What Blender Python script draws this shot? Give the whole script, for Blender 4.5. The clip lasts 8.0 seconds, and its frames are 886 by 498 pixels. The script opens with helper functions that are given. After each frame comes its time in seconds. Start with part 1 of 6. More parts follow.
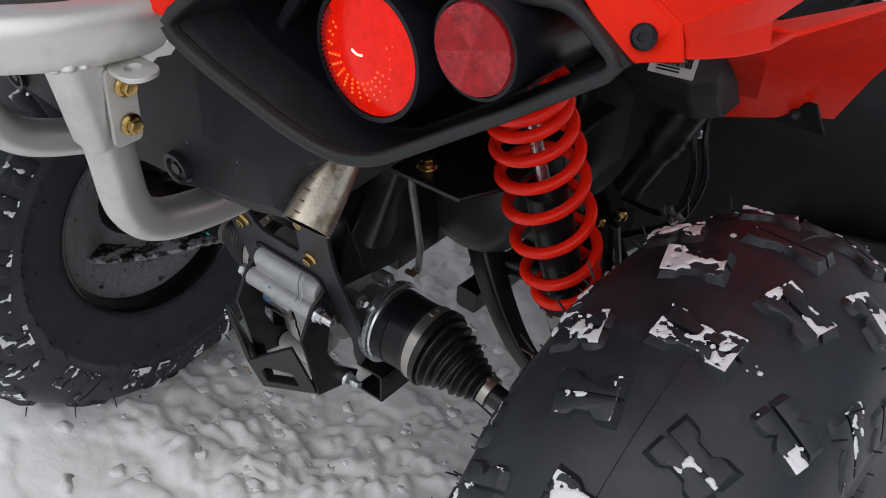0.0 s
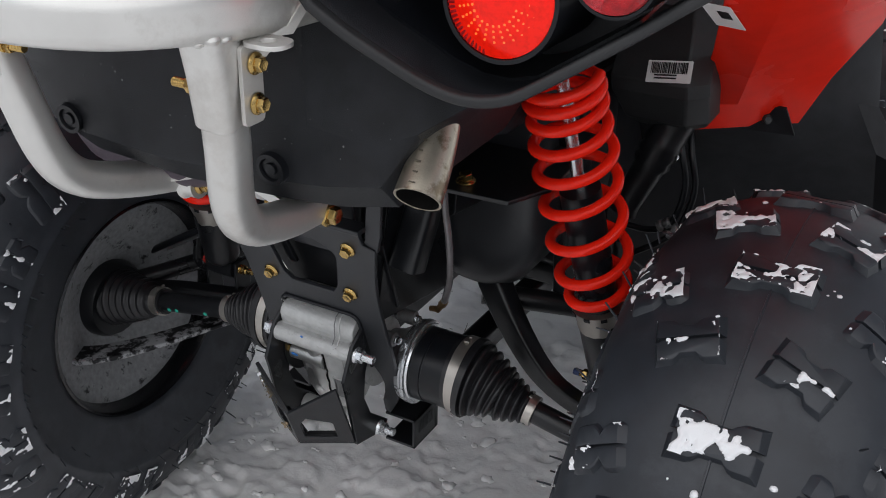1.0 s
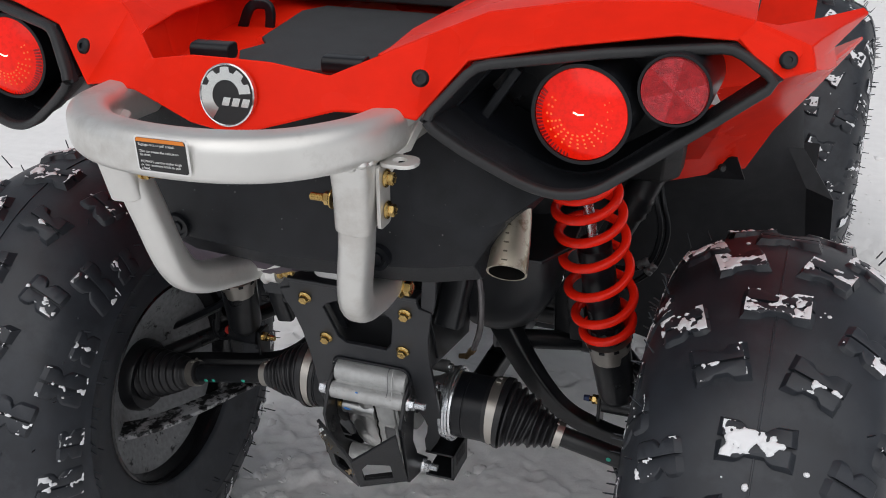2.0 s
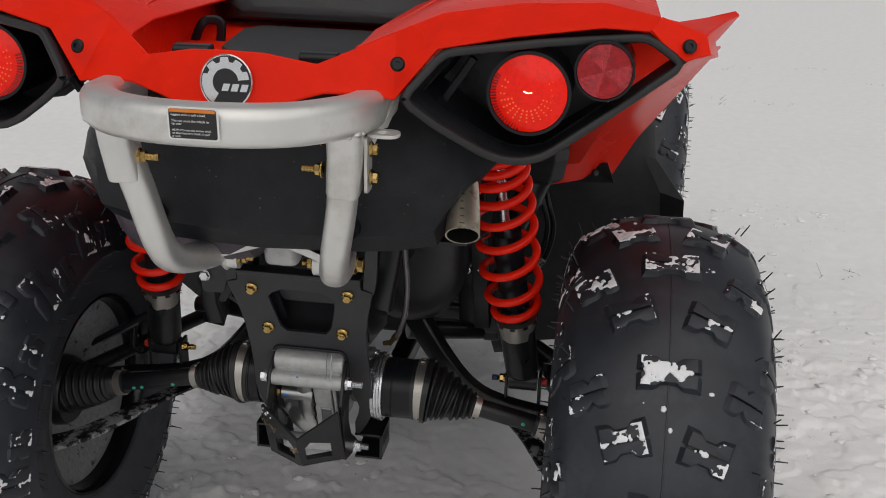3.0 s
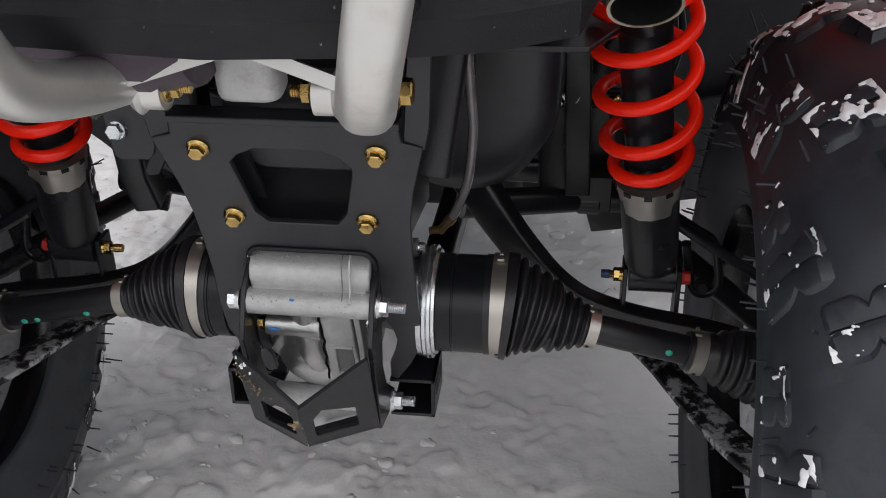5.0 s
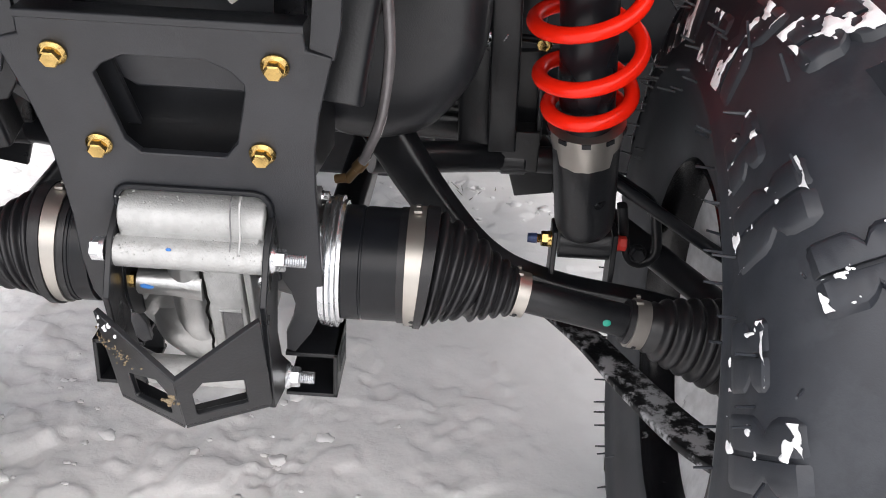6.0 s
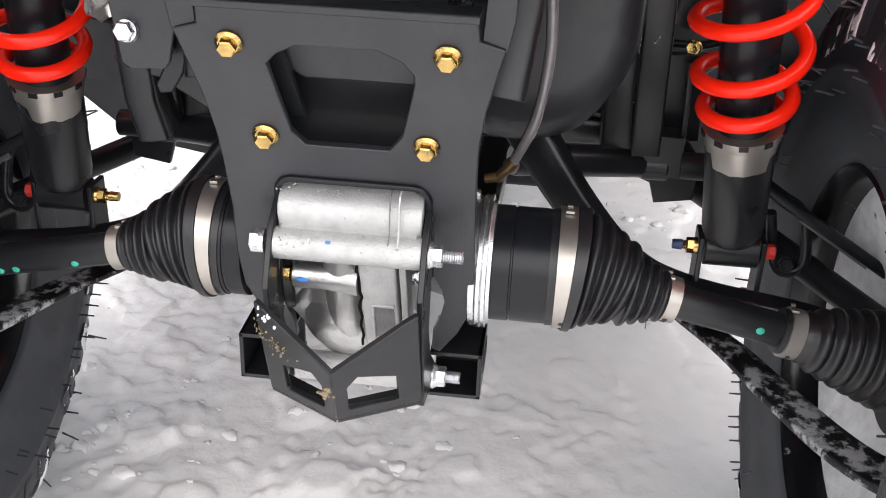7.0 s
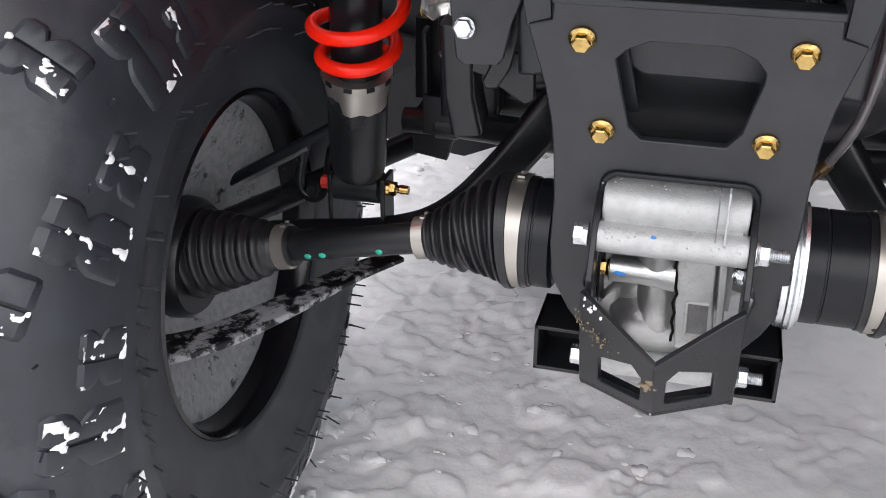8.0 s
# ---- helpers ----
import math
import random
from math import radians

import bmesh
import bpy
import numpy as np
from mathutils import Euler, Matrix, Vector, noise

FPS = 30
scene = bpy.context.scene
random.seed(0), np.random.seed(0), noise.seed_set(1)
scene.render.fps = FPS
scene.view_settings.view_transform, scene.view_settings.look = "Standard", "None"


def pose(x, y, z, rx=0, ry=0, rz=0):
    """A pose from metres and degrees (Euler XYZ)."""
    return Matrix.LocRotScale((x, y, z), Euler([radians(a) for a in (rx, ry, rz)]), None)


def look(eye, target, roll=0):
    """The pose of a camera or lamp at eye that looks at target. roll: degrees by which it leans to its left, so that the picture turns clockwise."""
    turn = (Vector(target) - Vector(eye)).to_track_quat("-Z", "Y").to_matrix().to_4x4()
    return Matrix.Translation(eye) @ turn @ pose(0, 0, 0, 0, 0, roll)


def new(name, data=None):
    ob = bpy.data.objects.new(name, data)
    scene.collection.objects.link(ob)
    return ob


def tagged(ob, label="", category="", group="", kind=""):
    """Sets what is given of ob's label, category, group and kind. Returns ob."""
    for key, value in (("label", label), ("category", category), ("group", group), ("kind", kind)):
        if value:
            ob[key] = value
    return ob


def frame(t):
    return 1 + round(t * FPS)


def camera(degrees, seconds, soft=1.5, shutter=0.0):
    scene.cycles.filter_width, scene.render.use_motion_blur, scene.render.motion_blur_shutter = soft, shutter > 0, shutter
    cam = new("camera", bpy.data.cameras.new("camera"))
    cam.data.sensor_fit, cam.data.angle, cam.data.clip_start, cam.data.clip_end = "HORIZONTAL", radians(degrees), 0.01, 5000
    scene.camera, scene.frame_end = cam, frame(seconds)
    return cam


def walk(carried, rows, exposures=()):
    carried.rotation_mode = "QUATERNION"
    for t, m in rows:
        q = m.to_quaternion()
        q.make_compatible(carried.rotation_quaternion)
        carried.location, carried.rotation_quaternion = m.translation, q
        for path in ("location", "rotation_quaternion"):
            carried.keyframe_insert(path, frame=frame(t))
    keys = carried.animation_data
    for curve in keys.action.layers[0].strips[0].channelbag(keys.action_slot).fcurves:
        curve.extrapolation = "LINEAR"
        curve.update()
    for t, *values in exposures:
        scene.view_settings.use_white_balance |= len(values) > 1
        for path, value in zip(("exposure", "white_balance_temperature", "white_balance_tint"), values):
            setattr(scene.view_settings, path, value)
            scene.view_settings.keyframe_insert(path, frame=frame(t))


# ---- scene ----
cam = camera(45.5, 8.0, soft=1.0)
PATH = [
    (0, (0.626, -0.517, 1.078), (-0.368, 0.745, -0.114), 2.9),
    (0.5, (0.528, -0.652, 1.026), (-0.352, 0.809, -0.019), 3.0),
    (1, (0.539, -0.697, 0.972), (-0.317, 0.865, 0.062), 1.0),
    (1.5, (0.541, -0.721, 1.023), (-0.297, 0.86, 0.13), -1.9),
    (1.7, (0.498, -0.774, 1.072), (-0.263, 0.843, 0.174), -1.8),
    (2.8, (0.376, -1.091, 1.054), (0.006, 0.74, 0.339), 1.2),
    (3, (0.341, -1.09, 1.034), (0.052, 0.753, 0.314), 1.5),
    (3.5, (0.27, -1.05, 0.962), (0.09, 0.795, 0.21), 1.9),
    (4, (0.284, -0.934, 0.867), (0.004, 0.895, 0.106), 0.9),
    (4.2, (0.293, -0.859, 0.859), (-0.057, 0.94, 0.059), -0.2),
    (5.3, (0.153, -0.548, 0.775), (-0.006, 1.186, -0.209), -0.0),
    (5.5, (0.159, -0.532, 0.751), (0.038, 1.213, -0.218), 0.9),
    (6, (0.16, -0.524, 0.717), (0.134, 1.243, -0.22), 3.3),
    (6.5, (0.161, -0.518, 0.704), (0.1, 1.257, -0.216), 3.7),
    (7, (0.115, -0.528, 0.699), (-0.065, 1.246, -0.208), 2.3),
    (7.5, (0.045, -0.547, 0.7), (-0.286, 1.205, -0.207), 1.1),
    (8, (0.016, -0.564, 0.693), (-0.443, 1.166, -0.2), 0.3),
]
walk(cam, [(t, look(eye, target, roll)) for t, eye, target, roll in PATH],
     exposures=[(0.0, -0.02, 6280, 11), (1.7, 0.14, 6350, 11), (3.0, -0.23, 6650, 10), (4.0, -0.30, 6400, 10), (5.3, 0.58, 6550, 12), (6.0, 1.36, 6600, 13), (6.5, 1.46, 6600, 13), (7.3, 1.56, 6600, 13), (8.0, 1.18, 6400, 13)])

# ---------------------------------------------------------------- light
world = bpy.data.worlds.new("overcast_sky")
scene.world = world
world.use_nodes = True
wn = world.node_tree.nodes
wl = world.node_tree.links
sky = wn.new("ShaderNodeTexSky")
sky.sky_type = "NISHITA"
sky.sun_disc = False
sky.sun_elevation = radians(59)
sky.sun_rotation = radians(200)
grey_sky = wn.new("ShaderNodeHueSaturation")
grey_sky.inputs["Saturation"].default_value = 0.22
wl.new(sky.outputs[0], grey_sky.inputs["Color"])
wl.new(grey_sky.outputs[0], wn["Background"].inputs["Color"])
wn["Background"].inputs["Strength"].default_value = 0.085
sun = new("sun", bpy.data.lights.new("sun", "SUN"))
sun.data.energy = 1.5
sun.data.angle = radians(95)
sun.data.color = (1.0, 0.97, 0.93)
sun.matrix_world = look((0.5, -1.35, 2.4), (0, 0, 0))


# ---------------------------------------------------------------- materials
def material(name, color, rough=0.5, metal=0.0, var=0.15, scale=40.0, bump=0.0, bump_scale=300.0,
             coat=0.0, spec=0.5, second=None, second_at=0.6, second_scale=12.0, second_rough=None):
    """A principled surface with colour and gloss varied at two scales, fine relief, and stains of a second colour."""
    m = bpy.data.materials.new(name)
    m.use_nodes = True
    nt = m.node_tree
    bsdf = nt.nodes["Principled BSDF"]
    co = nt.nodes.new("ShaderNodeTexCoord")

    def noise_tex(sc, detail=4.0, rough_n=0.55):
        n = nt.nodes.new("ShaderNodeTexNoise")
        n.inputs["Scale"].default_value = sc
        n.inputs["Detail"].default_value = detail
        n.inputs["Roughness"].default_value = rough_n
        nt.links.new(co.outputs["Object"], n.inputs["Vector"])
        return n

    fine = noise_tex(scale, 6.0)
    ramp = nt.nodes.new("ShaderNodeValToRGB")
    lo = [max(0.0, c * (1 - var)) for c in color]
    hi = [min(1.0, c * (1 + var)) for c in color]
    ramp.color_ramp.elements[0].position, ramp.color_ramp.elements[1].position = 0.3, 0.7
    ramp.color_ramp.elements[0].color = (*lo, 1)
    ramp.color_ramp.elements[1].color = (*hi, 1)
    nt.links.new(fine.outputs["Fac"], ramp.inputs["Fac"])
    out = ramp.outputs["Color"]
    rmap = nt.nodes.new("ShaderNodeMapRange")
    rmap.inputs["To Min"].default_value = max(0.03, rough - 0.08)
    rmap.inputs["To Max"].default_value = min(1.0, rough + 0.08)
    broad = noise_tex(scale * 0.23, 3.0)
    nt.links.new(broad.outputs["Fac"], rmap.inputs["Value"])
    rough_out = rmap.outputs["Result"]
    if second:
        stain = noise_tex(second_scale, 8.0, 0.68)
        edge = nt.nodes.new("ShaderNodeMapRange")
        edge.inputs["From Min"].default_value = second_at - 0.03
        edge.inputs["From Max"].default_value = second_at + 0.05
        nt.links.new(stain.outputs["Fac"], edge.inputs["Value"])
        mix = nt.nodes.new("ShaderNodeMix")
        mix.data_type = "RGBA"
        nt.links.new(edge.outputs["Result"], mix.inputs["Factor"])
        nt.links.new(out, mix.inputs[6])
        mix.inputs[7].default_value = (*second, 1)
        out = mix.outputs[2]
        if second_rough is not None:
            mr = nt.nodes.new("ShaderNodeMix")
            nt.links.new(edge.outputs["Result"], mr.inputs[0])
            nt.links.new(rough_out, mr.inputs[2])
            mr.inputs[3].default_value = second_rough
            rough_out = mr.outputs[0]
    nt.links.new(out, bsdf.inputs["Base Color"])
    nt.links.new(rough_out, bsdf.inputs["Roughness"])
    bsdf.inputs["Metallic"].default_value = metal
    bsdf.inputs["Specular IOR Level"].default_value = spec
    bsdf.inputs["Coat Weight"].default_value = coat
    bsdf.inputs["Coat Roughness"].default_value = 0.08
    if bump:
        b = nt.nodes.new("ShaderNodeBump")
        b.inputs["Strength"].default_value = bump
        b.inputs["Distance"].default_value = 0.001
        bn = noise_tex(bump_scale, 5.0)
        nt.links.new(bn.outputs["Fac"], b.inputs["Height"])
        nt.links.new(b.outputs["Normal"], bsdf.inputs["Normal"])
    return m


RED = material("red_gloss_plastic", (0.84, 0.021, 0.006), 0.26, 0, 0.06, 30, 0.03, 900, coat=0.0, spec=0.5)
RED.node_tree.nodes["Principled BSDF"].inputs["IOR"].default_value = 1.16
SPRING_RED = material("red_powder_coat", (0.95, 0.020, 0.006), 0.22, 0, 0.06, 60, 0.08, 700, coat=0.0, spec=0.28)
PLASTIC = material("black_grained_plastic", (0.0118, 0.0130, 0.0157), 0.44, 0, 0.3, 45, 0.4, 1400, spec=0.26)
PLASTIC_DARK = material("black_smooth_plastic", (0.008, 0.009, 0.0115), 0.30, 0, 0.2, 40, 0.06, 900, spec=0.30)
STEEL_BLACK = material("black_painted_steel", (0.010, 0.0108, 0.0128), 0.30, 0, 0.3, 50, 0.15, 500, spec=0.42)
PLATE_BLACK = material("satin_black_plate", (0.0215, 0.0230, 0.0268), 0.36, 0, 0.2, 25, 0.2, 900, spec=0.5,
                       second=(0.029, 0.0305, 0.034), second_at=0.60, second_scale=22, second_rough=0.48)
RUBBER = material("tyre_rubber", (0.0190, 0.0222, 0.0288), 0.46, 0, 0.25, 30, 0.10, 900,
                  second=(0.028, 0.0318, 0.039), second_at=0.54, second_scale=13, spec=0.5)
BOOT = material("black_rubber_boot", (0.012, 0.012, 0.0138), 0.34, 0, 0.25, 80, 0.2, 900, spec=0.45)
ALU = material("brushed_aluminium_tube", (0.72, 0.715, 0.69), 0.42, 0.75, 0.06, 18, 0.10, 900,
               second=(0.62, 0.605, 0.575), second_at=0.57, second_scale=7)
CAST_SMOOTH = material("machined_aluminium", (0.50, 0.505, 0.50), 0.34, 0.9, 0.12, 60, 0.3, 500)
CAST = material("cast_aluminium", (0.51, 0.515, 0.51), 0.52, 0.4, 0.12, 90, 0.5, 700,
                second=(0.42, 0.42, 0.41), second_at=0.58, second_scale=45)
CAST_DARK = material("dull_cast_iron", (0.21, 0.21, 0.215), 0.5, 0.6, 0.15, 90, 0.6, 700)
GOLD = material("yellow_zinc", (0.55, 0.38, 0.14), 0.24, 1.0, 0.25, 130, 0.15, 900)
ZINC = material("bright_zinc", (0.72, 0.74, 0.76), 0.26, 0.95, 0.08, 120, 0.1, 900)
BAND = material("stainless_band", (0.44, 0.415, 0.38), 0.36, 0.9, 0.06, 60, 0.1, 900)
STAINLESS = material("stained_exhaust_steel", (0.54, 0.49, 0.40), 0.32, 0.9, 0.12, 60, 0.2, 600,
                     second=(0.30, 0.24, 0.17), second_at=0.55, second_scale=30)
RIM_BLACK = material("black_wheel_paint", (0.006, 0.0062, 0.0075), 0.2, 0, 0.2, 40, 0.05, 400, spec=0.5,
                     second=(0.40, 0.41, 0.42), second_at=0.70, second_scale=60, second_rough=0.8)
LIP = material("worn_black_trim", (0.019, 0.0195, 0.021), 0.48, 0, 0.15, 60, 0.3, 900, spec=0.4)
SNOW = material("snow", (0.90, 0.895, 0.89), 0.75, 0, 0.03, 30, 0.34, 160)
for node in SNOW.node_tree.nodes:
    if node.type == "BUMP":
        node.inputs["Distance"].default_value = 0.0022
SNOW_BIT = material("snow_clump", (0.86, 0.87, 0.89), 0.7, 0, 0.03, 80, 0.5, 900)
SEAT = material("black_seat_vinyl", (0.016, 0.016, 0.018), 0.45, 0, 0.15, 60, 0.4, 1200)
MAT_GREY = material("grey_rubber_mat", (0.035, 0.037, 0.040), 0.65, 0, 0.15, 60, 0.4, 900)
WHITE = material("white_label_paper", (0.80, 0.80, 0.79), 0.55, 0, 0.02, 60)
INK = material("black_label_ink", (0.015, 0.015, 0.016), 0.5, 0, 0.1, 60)
ORANGE = material("orange_label_ink", (0.75, 0.22, 0.02), 0.5, 0, 0.05, 60)
CHROME = material("chrome_badge", (0.78, 0.78, 0.77), 0.16, 0.95, 0.03, 60)
HOSE = material("clear_grey_hose", (0.13, 0.12, 0.125), 0.12, 0, 0.2, 60, coat=1.0)
BRASS = material("brass_fitting", (0.26, 0.17, 0.085), 0.35, 0.85, 0.2, 80)
BLUE_THREAD = material("blue_thread_lock", (0.030, 0.050, 0.13), 0.5, 0.2, 0.5, 300)
BLUE_DAB = material("blue_paint_mark", (0.05, 0.22, 0.62), 0.5, 0, 0.1, 80)
GREEN_DAB = material("green_paint_mark", (0.02, 0.35, 0.25), 0.5, 0, 0.1, 80)
RED_DAB = material("red_paint_mark", (0.55, 0.03, 0.02), 0.5, 0, 0.1, 80)
MUD_BLACK = material("dull_black_plastic", (0.012, 0.0128, 0.0155), 0.55, 0, 0.3, 40, 0.2, 600, spec=0.25)
LENS = material("red_lamp_lens", (0.78, 0.006, 0.003), 0.08, 0, 0.15, 260, 0.15, 420, coat=0.0, spec=0.3)
REFLECTOR = material("red_reflector", (0.34, 0.008, 0.012), 0.3, 0, 0.4, 160, 0.6, 900, coat=0.1, spec=0.3)
REFLECTOR_PALE = material("red_reflector_prisms", (0.43, 0.020, 0.028), 0.22, 0, 0.45, 220, 0.9, 1200, coat=0.2, spec=0.4)
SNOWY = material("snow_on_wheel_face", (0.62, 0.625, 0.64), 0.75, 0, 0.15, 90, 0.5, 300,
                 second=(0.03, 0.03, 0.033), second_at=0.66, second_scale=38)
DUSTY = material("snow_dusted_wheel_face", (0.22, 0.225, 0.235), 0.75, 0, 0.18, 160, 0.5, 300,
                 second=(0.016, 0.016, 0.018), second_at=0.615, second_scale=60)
BRASS_DARK = material("stamped_shadow", (0.10, 0.085, 0.06), 0.6, 0.3, 0.2, 90)
MATTE_BLACK = material("matte_black", (0.008, 0.0075, 0.007), 0.9, 0, 0.2, 60, 0.3, 500, spec=0.1)
CAN = material("heat_tinted_steel", (0.085, 0.068, 0.085), 0.5, 0.3, 0.2, 40, 0.2, 600, spec=0.35)
ARM_SNOW = material("snow_dusted_steel", (0.008, 0.0085, 0.010), 0.5, 0, 0.3, 60, 0.6, 250,
                    second=(0.33, 0.335, 0.35), second_at=0.51, second_scale=60, second_rough=0.8, spec=0.3)
GRASS = material("dry_grass", (0.10, 0.085, 0.05), 0.8, 0, 0.3, 60)
# emission stands in for view-dependent reflections in the lamp's optics
OPTICS_GLINT = material("lamp_optics_glint", (0.9, 0.15, 0.02), 0.3, 0, 0.05, 60)
OPTICS_GLINT.node_tree.nodes["Principled BSDF"].inputs["Emission Color"].default_value = (1.0, 0.16, 0.01, 1)
OPTICS_GLINT.node_tree.nodes["Principled BSDF"].inputs["Emission Strength"].default_value = 0.40
LENS.node_tree.nodes["Principled BSDF"].inputs["Emission Color"].default_value = (1.0, 0.025, 0.003, 1)
LENS.node_tree.nodes["Principled BSDF"].inputs["Emission Strength"].default_value = 0.22


# emission paints the pale reflection streak in the tail lamp lens
STREAK_GLINT = material("lens_streak_glint", (0.9, 0.7, 0.5), 0.4, 0, 0.02, 60)
STREAK_GLINT.node_tree.nodes["Principled BSDF"].inputs["Emission Color"].default_value = (1.0, 0.72, 0.45, 1)
STREAK_GLINT.node_tree.nodes["Principled BSDF"].inputs["Emission Strength"].default_value = 2.0


# ---------------------------------------------------------------- mesh helpers
def part(name, bm, mat, parent=None, label="", bevel=0.0, smooth=35, m=None, segs=2):
    """Links a bmesh as one mesh object under its thing or part."""
    bmesh.ops.recalc_face_normals(bm, faces=bm.faces[:])
    me = bpy.data.meshes.new(name)
    bm.to_mesh(me)
    bm.free()
    for one in mat if isinstance(mat, (list, tuple)) else [mat]:
        me.materials.append(one)
    me.shade_smooth()
    me.set_sharp_from_angle(angle=radians(smooth))
    ob = new(name, me)
    if parent is not None:
        ob.parent = parent
    if m is not None:
        ob.matrix_basis = m
    if bevel:
        b = ob.modifiers.new("bevel", "BEVEL")
        b.width, b.segments, b.limit_method, b.angle_limit = bevel, segs, "ANGLE", radians(40)
        b.harden_normals = False
    if label:
        ob["label"] = label
    return ob


def basis(axis):
    """A rotation whose z runs along axis."""
    return Vector(axis).to_track_quat("Z", "Y").to_matrix()


def lathe(bm, p, axis, profile, seg=32, ends=True):
    """Turns a profile of (along, radius) round the axis from p."""
    r, p = basis(axis), Vector(p)
    rings = []
    for a, rad in profile:
        rings.append([bm.verts.new(p + r @ Vector((rad * math.cos(2 * math.pi * k / seg), rad * math.sin(2 * math.pi * k / seg), a))) for k in range(seg)])
    for r0, r1 in zip(rings, rings[1:]):
        for k in range(seg):
            bm.faces.new((r0[k], r0[(k + 1) % seg], r1[(k + 1) % seg], r1[k]))
    if ends:
        for ring in (rings[0], rings[-1]):
            bm.faces.new(ring)
    return bm


def rod(bm, a, b, r0, r1=None, seg=20):
    a, b = Vector(a), Vector(b)
    return lathe(bm, a, b - a, [(0, r0), ((b - a).length, r0 if r1 is None else r1)], seg)


def spline(points, n=8):
    """A smooth line through the points."""
    pts = [Vector(q) for q in points]
    pts = [2 * pts[0] - pts[1]] + pts + [2 * pts[-1] - pts[-2]]
    out = []
    for i in range(1, len(pts) - 2):
        a, b, c, d = pts[i - 1:i + 3]
        for k in range(n):
            t = k / n
            out.append(0.5 * (2 * b + (c - a) * t + (2 * a - 5 * b + 4 * c - d) * t * t + (3 * b - a - 3 * c + d) * t ** 3))
    return out + [pts[-2]]


def circle(r, seg=16, ry=None):
    return [(r * math.cos(2 * math.pi * k / seg), (ry or r) * math.sin(2 * math.pi * k / seg)) for k in range(seg)]


def rounded(w, h, r, n=4):
    """A rectangle w by h with round corners."""
    out = []
    for cx, cy, a0 in ((w / 2 - r, h / 2 - r, 0), (r - w / 2, h / 2 - r, 90), (r - w / 2, r - h / 2, 180), (w / 2 - r, r - h / 2, 270)):
        for k in range(n + 1):
            a = radians(a0 + 90 * k / n)
            out.append((cx + r * math.cos(a), cy + r * math.sin(a)))
    return out


def sweep(bm, line, profile, up=(0, 0, 1), ends=True, sizes=None):
    """Carries a profile along a line; its second coordinate points up."""
    line = [Vector(q) for q in line]
    rings = []
    for i, q in enumerate(line):
        ahead = (line[min(i + 1, len(line) - 1)] - line[max(i - 1, 0)]).normalized()
        side = ahead.cross(Vector(up)).normalized()
        top = side.cross(ahead)
        k = sizes[i] if sizes else 1.0
        rings.append([bm.verts.new(q + side * u * k + top * v * k) for u, v in profile])
    n = len(profile)
    for r0, r1 in zip(rings, rings[1:]):
        for k in range(n):
            bm.faces.new((r0[k], r0[(k + 1) % n], r1[(k + 1) % n], r1[k]))
    if ends:
        bm.faces.new(rings[0])
        bm.faces.new(rings[-1])
    return bm


def slab(bm, outline, holes, m, thick):
    """A flat plate with holes, cut out in the plane of m and given its thickness."""
    m = Matrix(m)
    edges = []
    for loop in (outline, *holes):
        vs = [bm.verts.new(m @ Vector((u, v, 0))) for u, v in loop]
        edges += [bm.edges.new((vs[k], vs[(k + 1) % len(vs)])) for k in range(len(vs))]
    found = bmesh.ops.triangle_fill(bm, edges=edges, use_beauty=True, use_dissolve=False)
    faces = [f for f in found["geom"] if isinstance(f, bmesh.types.BMFace)]
    ext = bmesh.ops.extrude_face_region(bm, geom=faces)
    bmesh.ops.translate(bm, vec=m.to_3x3() @ Vector((0, 0, thick)), verts=[v for v in ext["geom"] if isinstance(v, bmesh.types.BMVert)])
    return bm


def box(bm, centre, size, turn=None):
    m = Matrix.Translation(centre) @ (turn.to_4x4() if turn else Matrix()) @ Matrix.Diagonal((*size, 1))
    bmesh.ops.create_cube(bm, size=1.0, matrix=m)
    return bm


def sheet(bm, rows, thick):
    """A curved panel through rows of points, with thickness."""
    grid = [[bm.verts.new(q) for q in row] for row in rows]
    for r0, r1 in zip(grid, grid[1:]):
        for k in range(len(r0) - 1):
            bm.faces.new((r0[k], r0[k + 1], r1[k + 1], r1[k]))
    bmesh.ops.recalc_face_normals(bm, faces=bm.faces[:])
    bmesh.ops.solidify(bm, geom=bm.faces[:], thickness=thick)
    return bm


def axes(o, u, v):
    """A frame with its x along u, and v in its xy plane."""
    u = Vector(u).normalized()
    w = u.cross(Vector(v)).normalized()
    v = w.cross(u)
    m = Matrix((u, v, w)).transposed().to_4x4()
    m.translation = o
    return m


def mirrored(points):
    return [(-x, y, z) for x, y, z in points]


def bolt(parent, p, axis, r=0.0065, mat=None, tail=0.0, flange=1.45, label="", name="bolt"):
    """A flanged hexagon bolt whose head points along axis, with its threaded end behind."""
    bm = bmesh.new()
    mat = mat or GOLD
    lathe(bm, p, axis, [(0, r * flange), (r * 0.18, r * flange), (r * 0.26, r * flange * 0.96), (r * 0.50, r * 1.06)], 24)
    ax = Vector(axis).normalized()
    lathe(bm, Vector(p) + ax * r * 0.3, axis, [(0, r * 1.02), (r * 0.95, r * 1.02), (r * 1.08, r * 0.86), (r * 1.03, r * 0.5)], 6)
    if tail:
        prof = [(0, r * 0.55)]
        n = max(4, int(tail / 0.0013))
        for k in range(n):
            prof += [(r + tail * (k + 0.5) / n, r * 0.62), (r + tail * (k + 1) / n, r * 0.54)]
        lathe(bm, p, axis, prof, 12)
    return part(name, bm, mat, parent, label, smooth=30)


